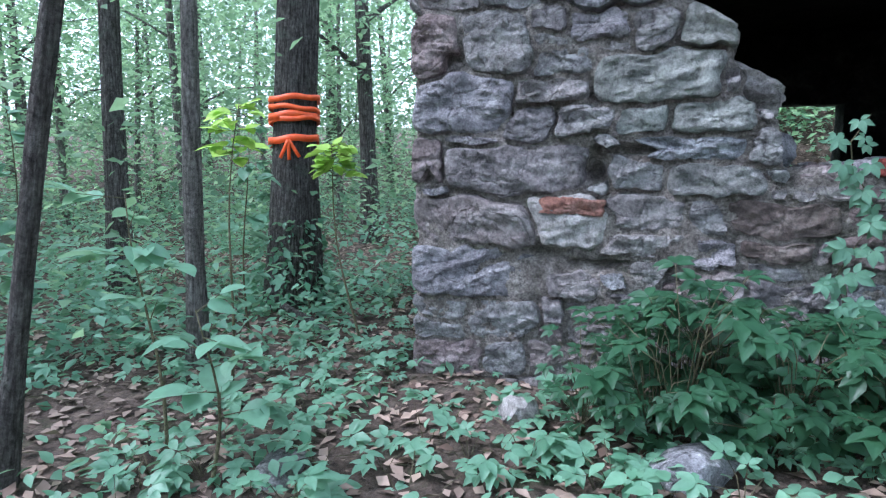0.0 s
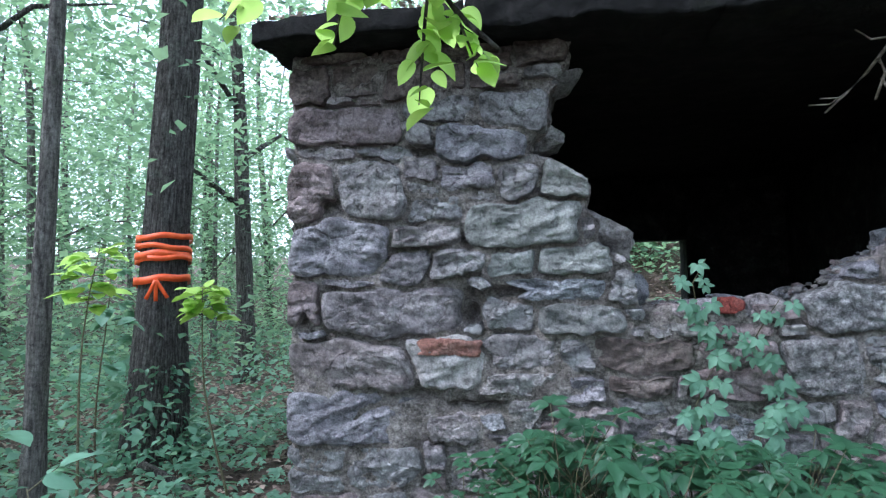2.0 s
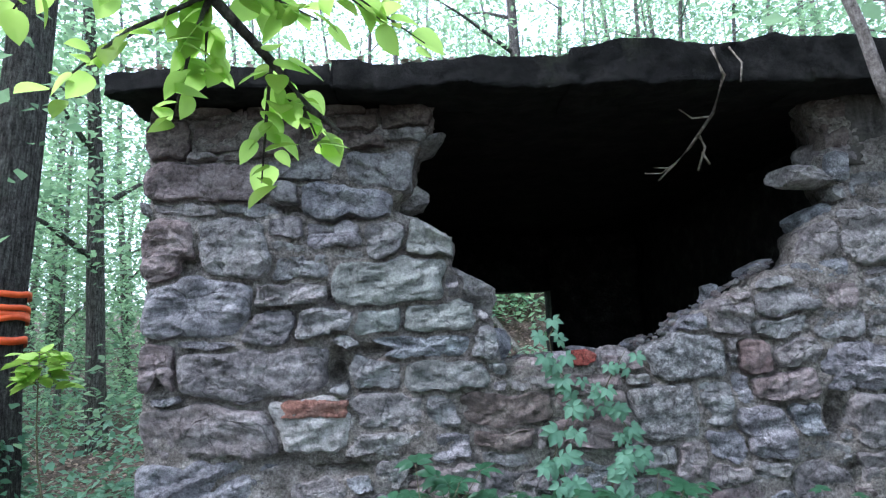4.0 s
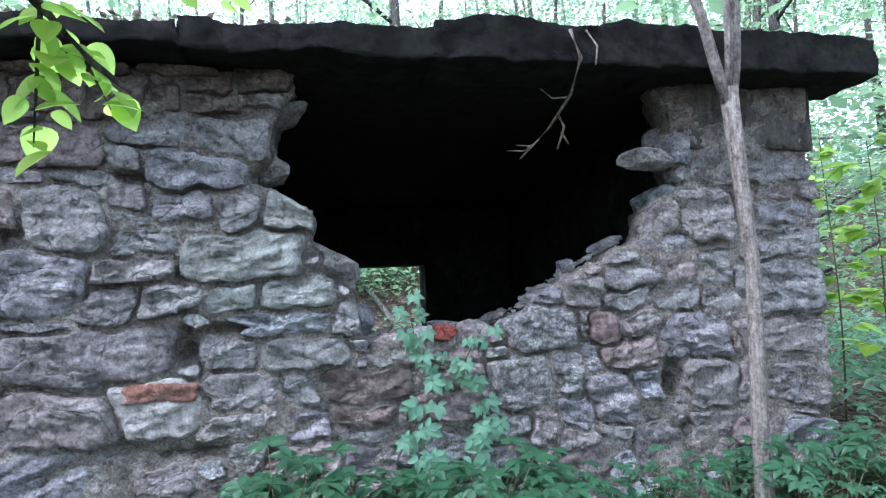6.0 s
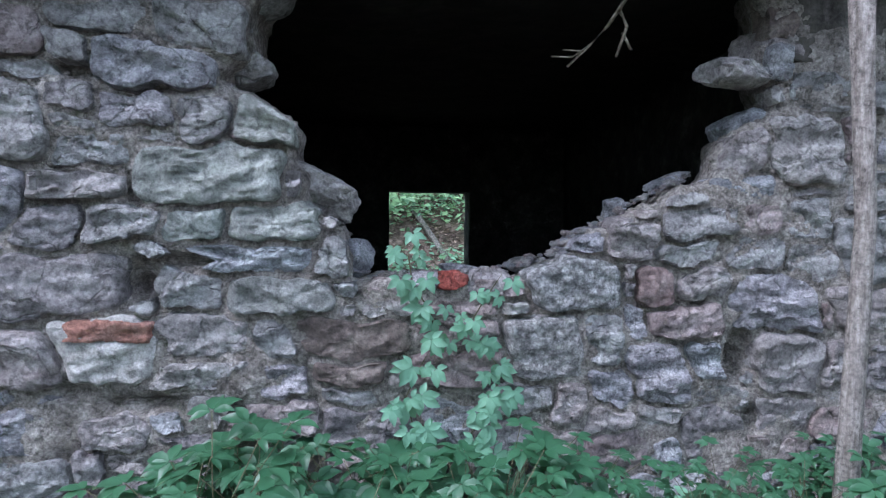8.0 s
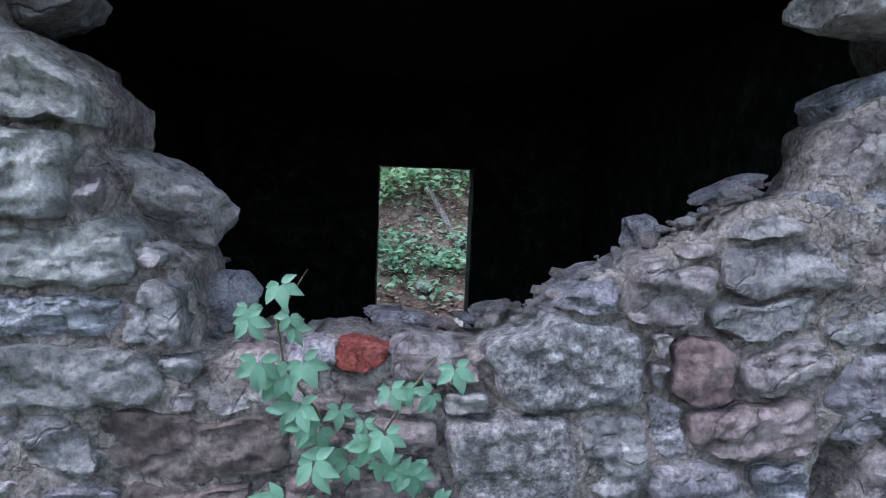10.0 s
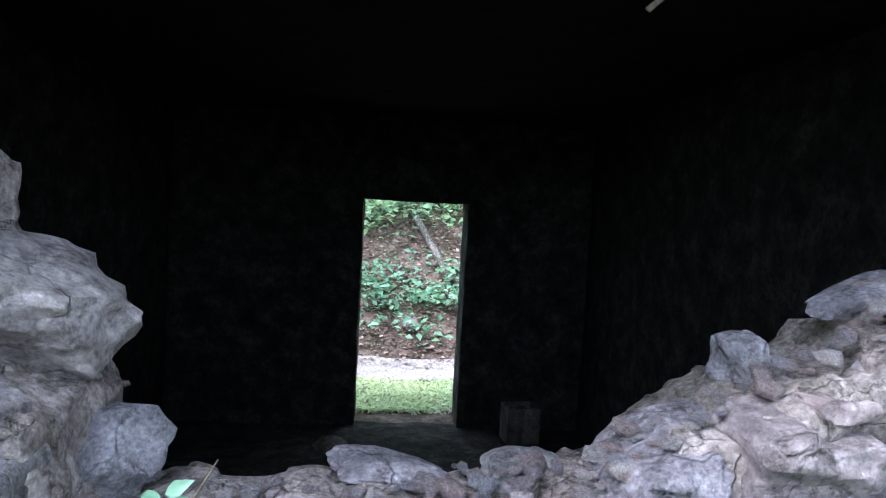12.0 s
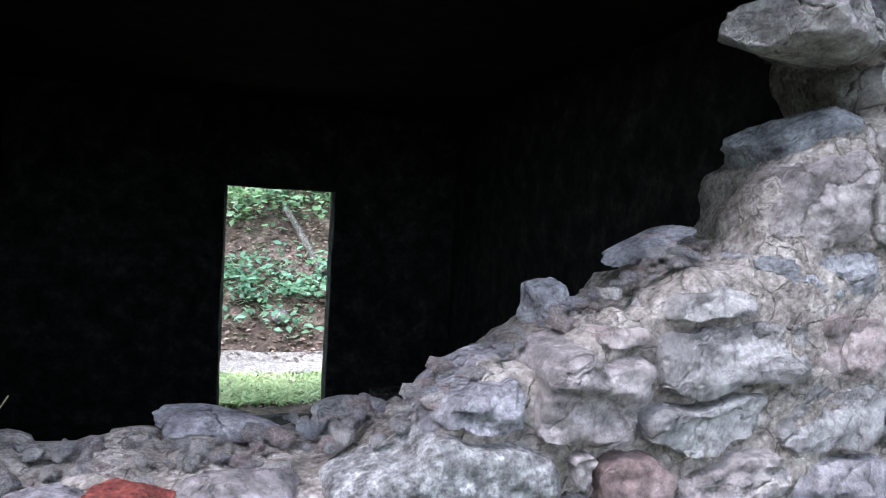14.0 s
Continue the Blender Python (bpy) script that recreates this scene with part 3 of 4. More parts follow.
jut("stone", 1.84, 0.06, 1.085, (0.2, 0.14, 0.1), M_PINK, 26.4)
jut("stone", 2.26, 0.05, 1.1, (0.2, 0.14, 0.13), M_STONE, 27.4)
jut("brick", 2.1, 0.03, 1.12, (0.15, 0.12, 0.08), M_BRICK, 28.4)
jut("stone", 1.98, 0.04, 1.12, (0.13, 0.12, 0.075), M_BLUE, 29.4)

# loose rubble along the broken crest
edge = [(1.72, 1.125), (2.0, 1.13), (2.31, 1.14), (2.5, 1.21), (2.6, 1.3), (2.9, 1.46), (3.12, 1.56)]
bits = [boulder((1, 1, 0.75), s, 1, 1) for s in (41.0, 43.5, 47.2, 52.9)]
bit_meshes = []
for bm, mat in zip(bits, (M_STONE, M_PINK, M_PLAQUE, M_BLUE)):
    me = bpy.data.meshes.new("rubble")
    bm.to_mesh(me)
    bm.free()
    me.materials.append(mat)
    bit_meshes.append(me)
for n in range(290):
    t = rng.uniform(0, len(edge) - 1.001)
    (xa, za), (xb, zb) = edge[int(t)], edge[int(t) + 1]
    u = t % 1
    ob = new("rubble", bit_meshes[n % 4])
    ob.parent = wall_front
    s = 0.01 + 0.042 * rng.random() ** 3
    ob.scale = (s * rng.uniform(0.9, 1.6), s, s)
    ob.location = (xa + u * (xb - xa), rng.uniform(0.05, 0.16) + 0.2 * rng.random() * (xa < 2.4), za + u * (zb - za) + 0.004)
    ob.rotation_euler = (0, rng.uniform(-0.4, 0.2), rng.uniform(0, 6))


# ---- roof slab, lintel and the other walls ----
def ragged_box(x0, y0, z0, x1, y1, z1, step, amp, seed):
    """A box with a lattice on every face, pushed about by noise."""
    ids, vs, fs = {}, [], []
    n = [max(1, round((b - a) / step)) for a, b in ((x0, x1), (y0, y1), (z0, z1))]

    def vid(i, j, k):
        if (i, j, k) not in ids:
            ids[(i, j, k)] = len(vs)
            p = Vector((x0 + (x1 - x0) * i / n[0], y0 + (y1 - y0) * j / n[1], z0 + (z1 - z0) * k / n[2]))
            d = noise.noise_vector(p * 3 + Vector((seed, 0, 0))) * amp + noise.noise_vector(p * 12 + Vector((seed, 0, 0))) * amp * 0.45 + noise.noise_vector(p * 30) * amp * 0.2
            vs.append(p + d)
        return ids[(i, j, k)]

    for ax in range(3):
        b, c = (ax + 1) % 3, (ax + 2) % 3
        for side in (0, n[ax]):
            for u in range(n[b]):
                for w in range(n[c]):
                    q = []
                    for du, dw in ((0, 0), (1, 0), (1, 1), (0, 1)):
                        idx = [0, 0, 0]
                        idx[ax], idx[b], idx[c] = side, u + du, w + dw
                        q.append(vid(*idx))
                    fs.append(tuple(q if side else q[::-1]))
    return vs, fs


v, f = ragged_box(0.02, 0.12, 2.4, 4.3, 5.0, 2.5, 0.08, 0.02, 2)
roof = tagged(link("roof_slab", v, f, M_ROOF), "weathered roof slab, shade in its near-black colour, with a crumbling mossy edge", "roof", kind="structure")
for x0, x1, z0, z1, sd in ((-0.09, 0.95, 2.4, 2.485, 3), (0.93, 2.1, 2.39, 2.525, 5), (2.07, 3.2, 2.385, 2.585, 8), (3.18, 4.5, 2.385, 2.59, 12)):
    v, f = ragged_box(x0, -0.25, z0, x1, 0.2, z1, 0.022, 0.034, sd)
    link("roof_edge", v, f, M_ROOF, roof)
v, f = ragged_box(3.5, 0.0, 2.03, 4.28, THICK, 2.4, 0.05, 0.012, 4)
tagged(link("lintel", v, f, M_CONC), "stained concrete corner block with the roof slab's shade in its colour", "lintel", kind="structure")
# Inner walls and floor carry the room's darkness in their base colour.
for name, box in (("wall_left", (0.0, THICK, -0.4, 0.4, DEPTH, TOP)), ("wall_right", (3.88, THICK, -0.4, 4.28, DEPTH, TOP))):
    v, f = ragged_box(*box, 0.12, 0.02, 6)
    tagged(link(name, v, f, M_INDOOR), "rubble side wall of the ruin, indoor shade in its colour", "wall", kind="structure")
DX0, DX1, DTOP, FLOOR = 1.95, 2.83, 1.71, -0.2
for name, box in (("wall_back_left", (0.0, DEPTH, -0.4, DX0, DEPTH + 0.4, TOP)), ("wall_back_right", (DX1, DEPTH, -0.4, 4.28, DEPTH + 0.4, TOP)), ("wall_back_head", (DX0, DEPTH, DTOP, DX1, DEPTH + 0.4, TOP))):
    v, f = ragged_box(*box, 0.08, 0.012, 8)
    tagged(link(name, v, f, M_INDOOR), "back wall beside a doorway, indoor shade in its colour", "wall", kind="structure")
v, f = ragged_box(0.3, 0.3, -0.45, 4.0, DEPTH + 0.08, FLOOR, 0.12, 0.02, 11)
tagged(link("floor", v, f, M_INDOOR), "earthen floor inside the ruin, indoor shade in its colour", "floor", kind="structure")

# ---- woodland: trees ----
def tree_meshes(height, radius, seed, leaf_n, crown_from, lean=0.3, leaf=0.11, mat_bark=M_BARK):
    """Trunk, limb meshes and crown foliage of one tree that stands at the origin."""
    r = random.Random(seed)
    g = np.random.default_rng(seed)
    n = 16
    ax, ay = r.uniform(-lean, lean), r.uniform(-lean, lean)
    path, rad = [], []
    for i in range(n + 1):
        t = i / n
        path.append((ax * t * t * height * 0.25 + 0.06 * height * 0.2 * noise.noise((seed, t * 3, 0)) * t, ay * t * t * height * 0.25 + 0.06 * height * 0.2 * noise.noise((seed, t * 3, 9)) * t, -0.35 + t * (height + 0.35)))
        rad.append(radius * (1 - 0.8 * t) * (1 + 0.5 * max(0, 0.12 - t) / 0.12))
    trunk = tube(path, rad, 14, 0.22, seed)
    limbs, tips = [], []
    for b in range(11):
        t = crown_from + (0.97 - crown_from) * (b + r.random()) / 11
        k = min(n - 1, int(t * n))
        p = Vector(path[k])
        a, reach = r.uniform(0, 6.28), height * r.uniform(0.12, 0.24) * (1.15 - 0.6 * t)
        q1 = p + Vector((math.cos(a) * reach * 0.5, math.sin(a) * reach * 0.5, reach * 0.28))
        q2 = p + Vector((math.cos(a + 0.2) * reach, math.sin(a + 0.2) * reach, reach * 0.35))
        limbs.append(tube([p, q1, q2], [rad[k] * 0.45, rad[k] * 0.28, rad[k] * 0.08], 6, 0.1, b))
        tips += [p.lerp(q1, 0.7), q1, q1.lerp(q2, 0.5), q2, q2]
    pts = []
    per = max(1, leaf_n // len(tips))
    for c in tips:
        spread = height * 0.05
        for _ in range(3):
            cc = np.array(c) + g.normal(size=3) * spread * np.array((1, 1, 0.7))
            pts.append(cc + g.normal(size=(max(1, per // 3), 3)) * spread * np.array((0.6, 0.6, 0.22)))
    return trunk, limbs, leaves(np.concatenate(pts), leaf, LEAF2, 1.2, g)


def make_tree(name, x, y, height, radius, seed, leaf_n, crown_from, lean=0.3, leaf=0.11, bark=M_BARK, tilt=(0, 0), label="", group=""):
    trunk, limbs, crown = tree_meshes(height, radius, seed, leaf_n, crown_from, lean, leaf)
    root = new(name)
    root.location = (x, y, float(ground_z(x, y)))
    root.rotation_euler = (tilt[0], tilt[1], 0)
    link("trunk", *trunk, bark, root)
    for l in limbs:
        link("limb", *l, bark, root)
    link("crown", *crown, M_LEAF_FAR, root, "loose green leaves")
    return tagged(root, label, "tree", group)


big_tree = make_tree("tree", -1.72, 1.45, 13, 0.19, 21, 4500, 0.42, 0.05, 0.12, M_BARKD, (0, 0.06), "tall rough-barked tree wrapped with orange tape")
make_tree("tree", -1.4, -0.05, 7, 0.062, 22, 900, 0.5, 0.02, 0.1, M_BARK, (0.0, 0.03), "slim smooth grey young tree beside the path")
make_tree("tree", -1.13, -1.44, 7, 0.042, 23, 900, 0.55, 0.02, 0.1, M_BARKD, (0.02, 0.28), "slim leaning young tree with dark bark")
make_tree("tree", -3.82, 1.65, 10, 0.115, 24, 1800, 0.4, 0.1, 0.11, M_BARKD, (0, 0.02), "mid-sized dark woodland tree")

kinds = [make_tree("tree", -3.0, 5.5, 11, 0.13, 31, 2600, 0.25, 0.25, 0.13, M_BARKD, label="tall leafy woodland tree with dark bark", group="woodland trees"),
         make_tree("tree", -6.0, 5.0, 9, 0.08, 32, 2600, 0.18, 0.3, 0.12, M_BARK, label="slender grey woodland tree with leafy limbs", group="woodland trees"),
         make_tree("tree", -5.2, 8.5, 8, 0.06, 33, 2600, 0.12, 0.3, 0.12, M_BARK, label="thin young woodland tree with low leaves", group="woodland trees"),
         make_tree("tree", 7.2, 3.5, 10, 0.1, 34, 3200, 0.1, 0.2, 0.13, M_BARKD, label="leafy woodland tree with low green branches", group="woodland trees")]
tr = random.Random(77)
placed = [(-1.7, 1.5), (-4, 1.65), (-3, 5.5), (-6, 5), (-5.2, 8.5), (7.2, 3.5)]
while len(placed) < 108:
    x, y = tr.uniform(-20, 20), tr.uniform(-9, 26)
    near_path = abs(x - 1.5) < 4.5 and -7 < y < 9.5
    grass = -4 < x < 8 and 3.5 < y < 9.5
    if near_path or grass or (x > -3.2 and x < 6 and y < 0 and y > -6) or min(math.hypot(x - a, y - b) for a, b in placed) < 1.3:
        continue
    placed.append((x, y))
    k = tr.choice(kinds)
    s = tr.uniform(0.8, 1.25)
    c = copy_thing(k, pose(x, y, float(ground_z(x, y)), tr.uniform(-3, 3), tr.uniform(-3, 3), tr.uniform(0, 360)) )
    c.scale = (s, s, s)

# distant woods: foliage masses and stems all round
fr = np.random.default_rng(9)
N = 170000
ang, dist = fr.uniform(0, 2 * np.pi, N), 17 + 30 * fr.random(N) ** 0.8
px, py = 1.5 + np.cos(ang) * dist, 2 + np.sin(ang) * dist
clump = np.array([noise.noise((x * 0.35, y * 0.35, h * 0.5)) for x, y, h in zip(px, py, fr.uniform(0, 9, N))])
pz = ground_z(px, py) + fr.random(N) ** 1.25 * (10 + 3 * clump)
keep = clump > -0.22
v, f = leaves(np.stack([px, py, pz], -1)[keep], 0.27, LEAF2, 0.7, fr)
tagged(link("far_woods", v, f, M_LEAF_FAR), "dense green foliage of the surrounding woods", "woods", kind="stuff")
stems = []
for n in range(90):
    a, d = tr.uniform(0, 6.28), tr.uniform(15, 40)
    x, y = 1.5 + math.cos(a) * d, 2 + math.sin(a) * d
    z = float(ground_z(x, y))
    stems.append(tube([(x, y, z - 0.3), (x + tr.uniform(-0.3, 0.3), y, z + 5), (x + tr.uniform(-0.8, 0.8), y, z + 13)], [tr.uniform(0.07, 0.2), 0.1, 0.04], 6))
tagged(link("far_trunks", *join(stems), M_BARKD), "many dark trunks standing in the distant woods", "woods", kind="stuff")

# woodland undergrowth between the trees, left of and behind the ruin
ur = np.random.default_rng(12)


def clumps(n, where, size, per, height, mat, name, label, shape=LEAF2, up=1.4):
    pts = []
    while len(pts) < n:
        x, y = where(ur)
        z = float(ground_z(x, y))
        h = ur.uniform(0.3, 1.0) * height
        c = np.array((x, y, z + h)) + ur.normal(size=(per, 3)) * np.array((0.2, 0.2, 0.09)) * min(0.6 + height, 2.4)
        c[:, 2] = np.maximum(c[:, 2], ground_z(c[:, 0], c[:, 1]) + 0.04)
        c = c[~((c[:, 0] > -0.5) & (c[:, 0] < 4.65) & (c[:, 1] > -0.9) & (c[:, 1] < 4.95))]
        c = c[~((c[:, 0] > -0.8) & (c[:, 1] < 0.3) & (c[:, 0] < 4.65))]
        pts.append(c)
    v, f = leaves(np.concatenate(pts), size, shape, up, ur)
    return tagged(link(name, v, f, mat), label, "undergrowth", kind="stuff")


def left_side(g):
    while True:
        x, y = g.uniform(-13, -0.4), g.uniform(-2.0, 13)
        if not (-1.4 < x and y < 0.6) and x < -0.5 - 0.0 * y:
            return x, y


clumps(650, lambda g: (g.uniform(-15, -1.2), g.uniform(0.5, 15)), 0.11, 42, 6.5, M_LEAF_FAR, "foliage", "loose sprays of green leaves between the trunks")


def right_side(g):
    return g.uniform(4.9, 12), g.uniform(-0.5, 10)


def bank_side(g):
    return g.uniform(-1.5, 7), 6.6 + 3.8 * g.random()


clumps(520, left_side, 0.085, 40, 0.55, M_LEAF_LOW, "undergrowth", "low leafy undergrowth across the woodland floor")
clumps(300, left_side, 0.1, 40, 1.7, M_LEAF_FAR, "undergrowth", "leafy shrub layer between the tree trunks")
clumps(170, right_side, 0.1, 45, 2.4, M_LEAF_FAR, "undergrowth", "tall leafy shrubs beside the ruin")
clumps(170, lambda g: (g.uniform(4.8, 9), g.uniform(-0.6, 6)), 0.1, 40, 0.5, M_LEAF_LOW, "undergrowth", "low leafy plants on the ground beside the ruin")
clumps(110, bank_side, 0.11, 24, 0.4, M_LEAF_LOW, "undergrowth", "green plants scattered on the leafy bank")

clumps(75, lambda g: (g.uniform(0.6, 4.6), g.uniform(8.3, 10)), 0.13, 34, 0.9, M_LEAF_FAR, "bank_foliage", "leafy plants overhanging the top of the bank")
clumps(40, lambda g: (g.uniform(0.6, 4.6), g.uniform(7.1, 7.7)), 0.1, 34, 0.25, M_LEAF_LOW, "bank_foliage", "band of green plants low on the bank")

# fallen leaves
litter = []
for n in range(34000):
    litter.append((ur.uniform(-7, 6.5), ur.uniform(-3.6, 7)))
for n in range(14000):
    litter.append((ur.uniform(-1, 6), ur.uniform(6.5, 11)))
litter = np.array([(x, y) for x, y in litter if not (-0.05 < x < 4.35 and 0.0 < y < 4.8)])
lz = floor_z(litter[:, 0], litter[:, 1]) + 0.012
v, f = leaves(np.column_stack([litter, lz]), 0.065, LEAF2, 3.0, ur)
tagged(link("leaf_litter", v, f, M_LITTER), "dry brown fallen leaves on the woodland floor", "leaf litter", kind="stuff")
# small seedlings and sprouts over the litter
sp = np.column_stack([ur.uniform(-6, 4.6, 15000), ur.uniform(-2.4, 3.5, 15000)])
dense = np.array([noise.noise((a * 1.1, b * 1.1, 4)) + 0.5 * noise.noise((a * 4, b * 4, 8)) for a, b in sp])
sp = sp[(dense > -0.15) & ~((sp[:, 0] > -0.05) & (sp[:, 1] > -0.02))]
v, f = leaves(np.column_stack([sp, floor_z(sp[:, 0], sp[:, 1]) + ur.uniform(0.02, 0.12, len(sp))]), 0.068, LEAF8, 2.0, ur)
tagged(link("ground_cover", v, f, M_LEAF_LOW), "small green seedlings among the fallen leaves", "ground cover", kind="stuff")
# grass strip behind the ruin
gp = np.column_stack([ur.uniform(-0.5, 6, 26000), ur.uniform(4.85, 6.05, 26000)])
v, f = leaves(np.column_stack([gp, ground_z(gp[:, 0], gp[:, 1]) + 0.02]), 0.075, (LEAF2[0] * np.array([0.5, 1, 1]), LEAF2[1]), 1.2, ur)
tagged(link("grass", v, f, M_GRASS), "short bright grass behind the doorway", "grass", kind="stuff")


# gravel track between the grass and the bank
tx, ty = np.meshgrid(np.linspace(-0.6, 6, 90), np.linspace(6.0, 6.62, 12))
tz = floor_z(tx, ty) + 0.03
tf = [(j * 90 + i, j * 90 + i + 1, (j + 1) * 90 + i + 1, (j + 1) * 90 + i) for j in range(11) for i in range(89)]
tagged(link("gravel_track", np.stack([tx, ty, tz], -1).reshape(-1, 3), tf, M_GRAVEL), "pale gravel track behind the ruin", "track", kind="structure")


# ---- five-leaflet creepers and ground plants ----
def palmate(seed, size):
    g = np.random.default_rng(seed)
    vs, fs = [], []
    for a, k in ((-1.75, 0.62), (-0.85, 0.88), (0, 1.0), (0.85, 0.88), (1.75, 0.62)):
        a += g.normal() * 0.1
        d, sd = np.array((math.sin(a), math.cos(a), g.uniform(-0.25, 0.05))), np.array((math.cos(a), -math.sin(a), 0))
        o = len(vs)
        for lx, ly, lz in LEAF8[0] * np.array([0.95, 1, 1.3]):
            vs.append(tuple(size * k * (sd * lx + d * (ly + 0.08) + np.array((0, 0, lz)))))
        fs += [tuple(i + o for i in q) for q in LEAF8[1]]
    return vs, fs


PALM = []
for n in range(5):
    me = bpy.data.meshes.new("leaf")
    me.from_pydata(*(lambda q: (q[0], [], q[1]))(palmate(n + 60, 0.115)))
    me.materials.append(M_LEAF_LOW)
    me.shade_smooth()
    PALM.append(me)
# The same leaves again, with the shade at the wall in their colour.
SHADED = []
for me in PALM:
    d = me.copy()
    d.materials[0] = M_LEAF_SHADED
    SHADED.append(d)


def creeper(seed, height, count, label, group, blades=PALM):
    """A low plant: leaning stems, each ending in a five-fingered leaf held level."""
    r = random.Random(seed)
    root = tagged(new("creeper_plant"), label, "plant", group)
    stems = []
    for n in range(count):
        a, h = r.uniform(0, 6.28), height * r.uniform(0.12, 1.0)
        reach = r.uniform(0.05, 0.2) + 0.15 * h
        tip = Vector((math.cos(a) * reach, math.sin(a) * reach, h))
        stems.append(tube([(0, 0, -0.03), (tip.x * 0.4, tip.y * 0.4, h * 0.75), tip], [0.0025, 0.002, 0.0015], 5))
        lf = new("leaf", blades[r.randrange(5)])
        lf.parent = root
        lf.location = tip
        lf.rotation_euler = (r.uniform(-0.25, 0.3), r.uniform(-0.3, 0.3), a - math.pi / 2)
        s = r.uniform(0.5, 0.9)
        lf.scale = (s, s, s)
    link("stem", *join(stems), M_STEM, root)
    return root


low = [creeper(s, 0.15, 6, "low five-fingered creeper on the woodland floor", "ground creepers") for s in (1, 2, 3)]
high = [creeper(s, 0.5, 22, "bushy five-fingered creeper against the stone wall", "wall creepers", SHADED) for s in (4, 5, 6)]
for k, (x, y) in zip(low + high, ((0.4, -0.55), (0.8, -0.8), (1.9, -1.15), (1.5, -0.3), (1.9, -0.22), (2.3, -0.3))):
    k.location = (x, y, float(ground_z(x, y)))
cr = random.Random(8)


def sow(kinds, x, y, s):
    c = copy_thing(cr.choice(kinds), pose(x, y, float(ground_z(x, y)), 16, 0, 0) @ pose(0, 0, 0, 0, 0, cr.uniform(0, 360)))
    c.scale = (s, s, s * cr.uniform(0.8, 1.2))


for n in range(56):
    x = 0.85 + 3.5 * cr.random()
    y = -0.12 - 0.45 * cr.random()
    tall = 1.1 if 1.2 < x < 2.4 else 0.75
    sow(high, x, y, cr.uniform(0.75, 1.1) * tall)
for n in range(125):
    x, y = cr.uniform(-0.7, 4.6), cr.uniform(-1.75, -0.1)
    if abs(x - 2.2) < 0.35 and y < -0.7:
        continue
    sow(low, x, y, cr.uniform(0.5, 1.0))
for n in range(60):
    sow(low, cr.uniform(-3.2, -0.1), cr.uniform(-1.0, 2.5), cr.uniform(0.5, 1.1))

# the vines that climb the sill of the breach
for vx, vz, seed in ((1.97, 1.33, 1), (2.22, 1.15, 2)):
    r = random.Random(seed)
    vine = tagged(new("climbing_vine"), "thin climbing vine with five-fingered leaves on the stones", "vine", "vines on the sill")
    vine.location = (vx, -0.05, 0)
    pts = [(0.06 * math.sin(i * 1.3 + seed), -0.02 - 0.02 * math.sin(i), 0.35 + i * (vz - 0.35) / 9) for i in range(10)]
    link("stem", *tube(pts, [0.003] * 9 + [0.001], 5), M_STEM, vine)
    for n in range(40):
        p = pts[n * 9 // 39]
        lf = new("leaf", PALM[r.randrange(5)])
        lf.parent = vine
        lf.location = (p[0] + r.uniform(-0.06, 0.06), p[1] - r.uniform(0.02, 0.06), p[2] + r.uniform(-0.03, 0.03))
        lf.rotation_euler = (r.uniform(1.7, 2.1), math.pi + r.uniform(-0.9, 0.9), r.uniform(-0.3, 0.3))
        s = r.uniform(0.4, 0.75) * (1.2 - 0.55 * n / 39)
        lf.scale = (s, s, s)


# ---- saplings with broad leaves ----
def sapling(x, y, height, count, seed, size, mat, label, top_heavy=0.4, lean=(0.0, 0.0)):
    r = random.Random(seed)
    g = np.random.default_rng(seed)
    root = tagged(new("sapling"), label, "sapling", "young saplings")
    root.location = (x, y, float(ground_z(x, y)))
    pts = [(lean[0] * t + 0.03 * math.sin(5 * t + seed), lean[1] * t + 0.03 * math.cos(4 * t + seed), -0.05 + height * t) for t in [i / 7 for i in range(8)]]
    link("stem", *tube(pts, [0.009 * (1 - 0.75 * i / 7) for i in range(8)], 6), M_STEM, root)
    for n in range(count):
        t = top_heavy + (1 - top_heavy) * (n + r.random()) / count
        i = min(6, int(t * 7))
        p = Vector(pts[i]).lerp(Vector(pts[i + 1]), t * 7 - i)
        a = n * 2.4 + r.uniform(-0.4, 0.4)
        d = Vector((math.cos(a), math.sin(a), r.uniform(-0.05, 0.35)))
        b = p + d * size * r.uniform(0.8, 1.6)
        tw = tube([p, b], [0.003, 0.0015], 4)
        k = r.randint(2, 4)
        q = [p.lerp(b, 0.45 + 0.55 * j / k) for j in range(k + 1)]
        head = [(d.x + r.uniform(-0.8, 0.8), d.y + r.uniform(-0.8, 0.8), -0.15) for _ in q]
        lv, lf = leaves(q, size, ROUND8, 3.0, g, head)
        link("twig", *tw, M_STEM, root)
        link("leaf_spray", lv, lf, mat, root)
    return root


sapling(-0.28, -1.25, 0.75, 7, 5, 0.12, M_LEAF_LOW, "knee-high sapling with broad pale green leaves")
sapling(-0.62, -1.15, 1.15, 8, 6, 0.12, M_LEAF_LOW, "waist-high sapling with broad green leaves", 0.45, (-0.15, 0.1))
sapling(-0.95, -0.35, 1.55, 15, 7, 0.085, M_LEAF_SUN, "thin sapling with yellow-green leaves", 0.8, (0.1, 0.1))
sapling(-0.5, 0.35, 1.3, 20, 8, 0.08, M_LEAF_SUN, "sapling with level sprays of yellow-green leaves", 0.86, (-0.2, 0.0))
sapling(-1.5, 0.6, 1.5, 14, 9, 0.1, M_LEAF_LOW, "leafy sapling at the woodland edge", 0.3)
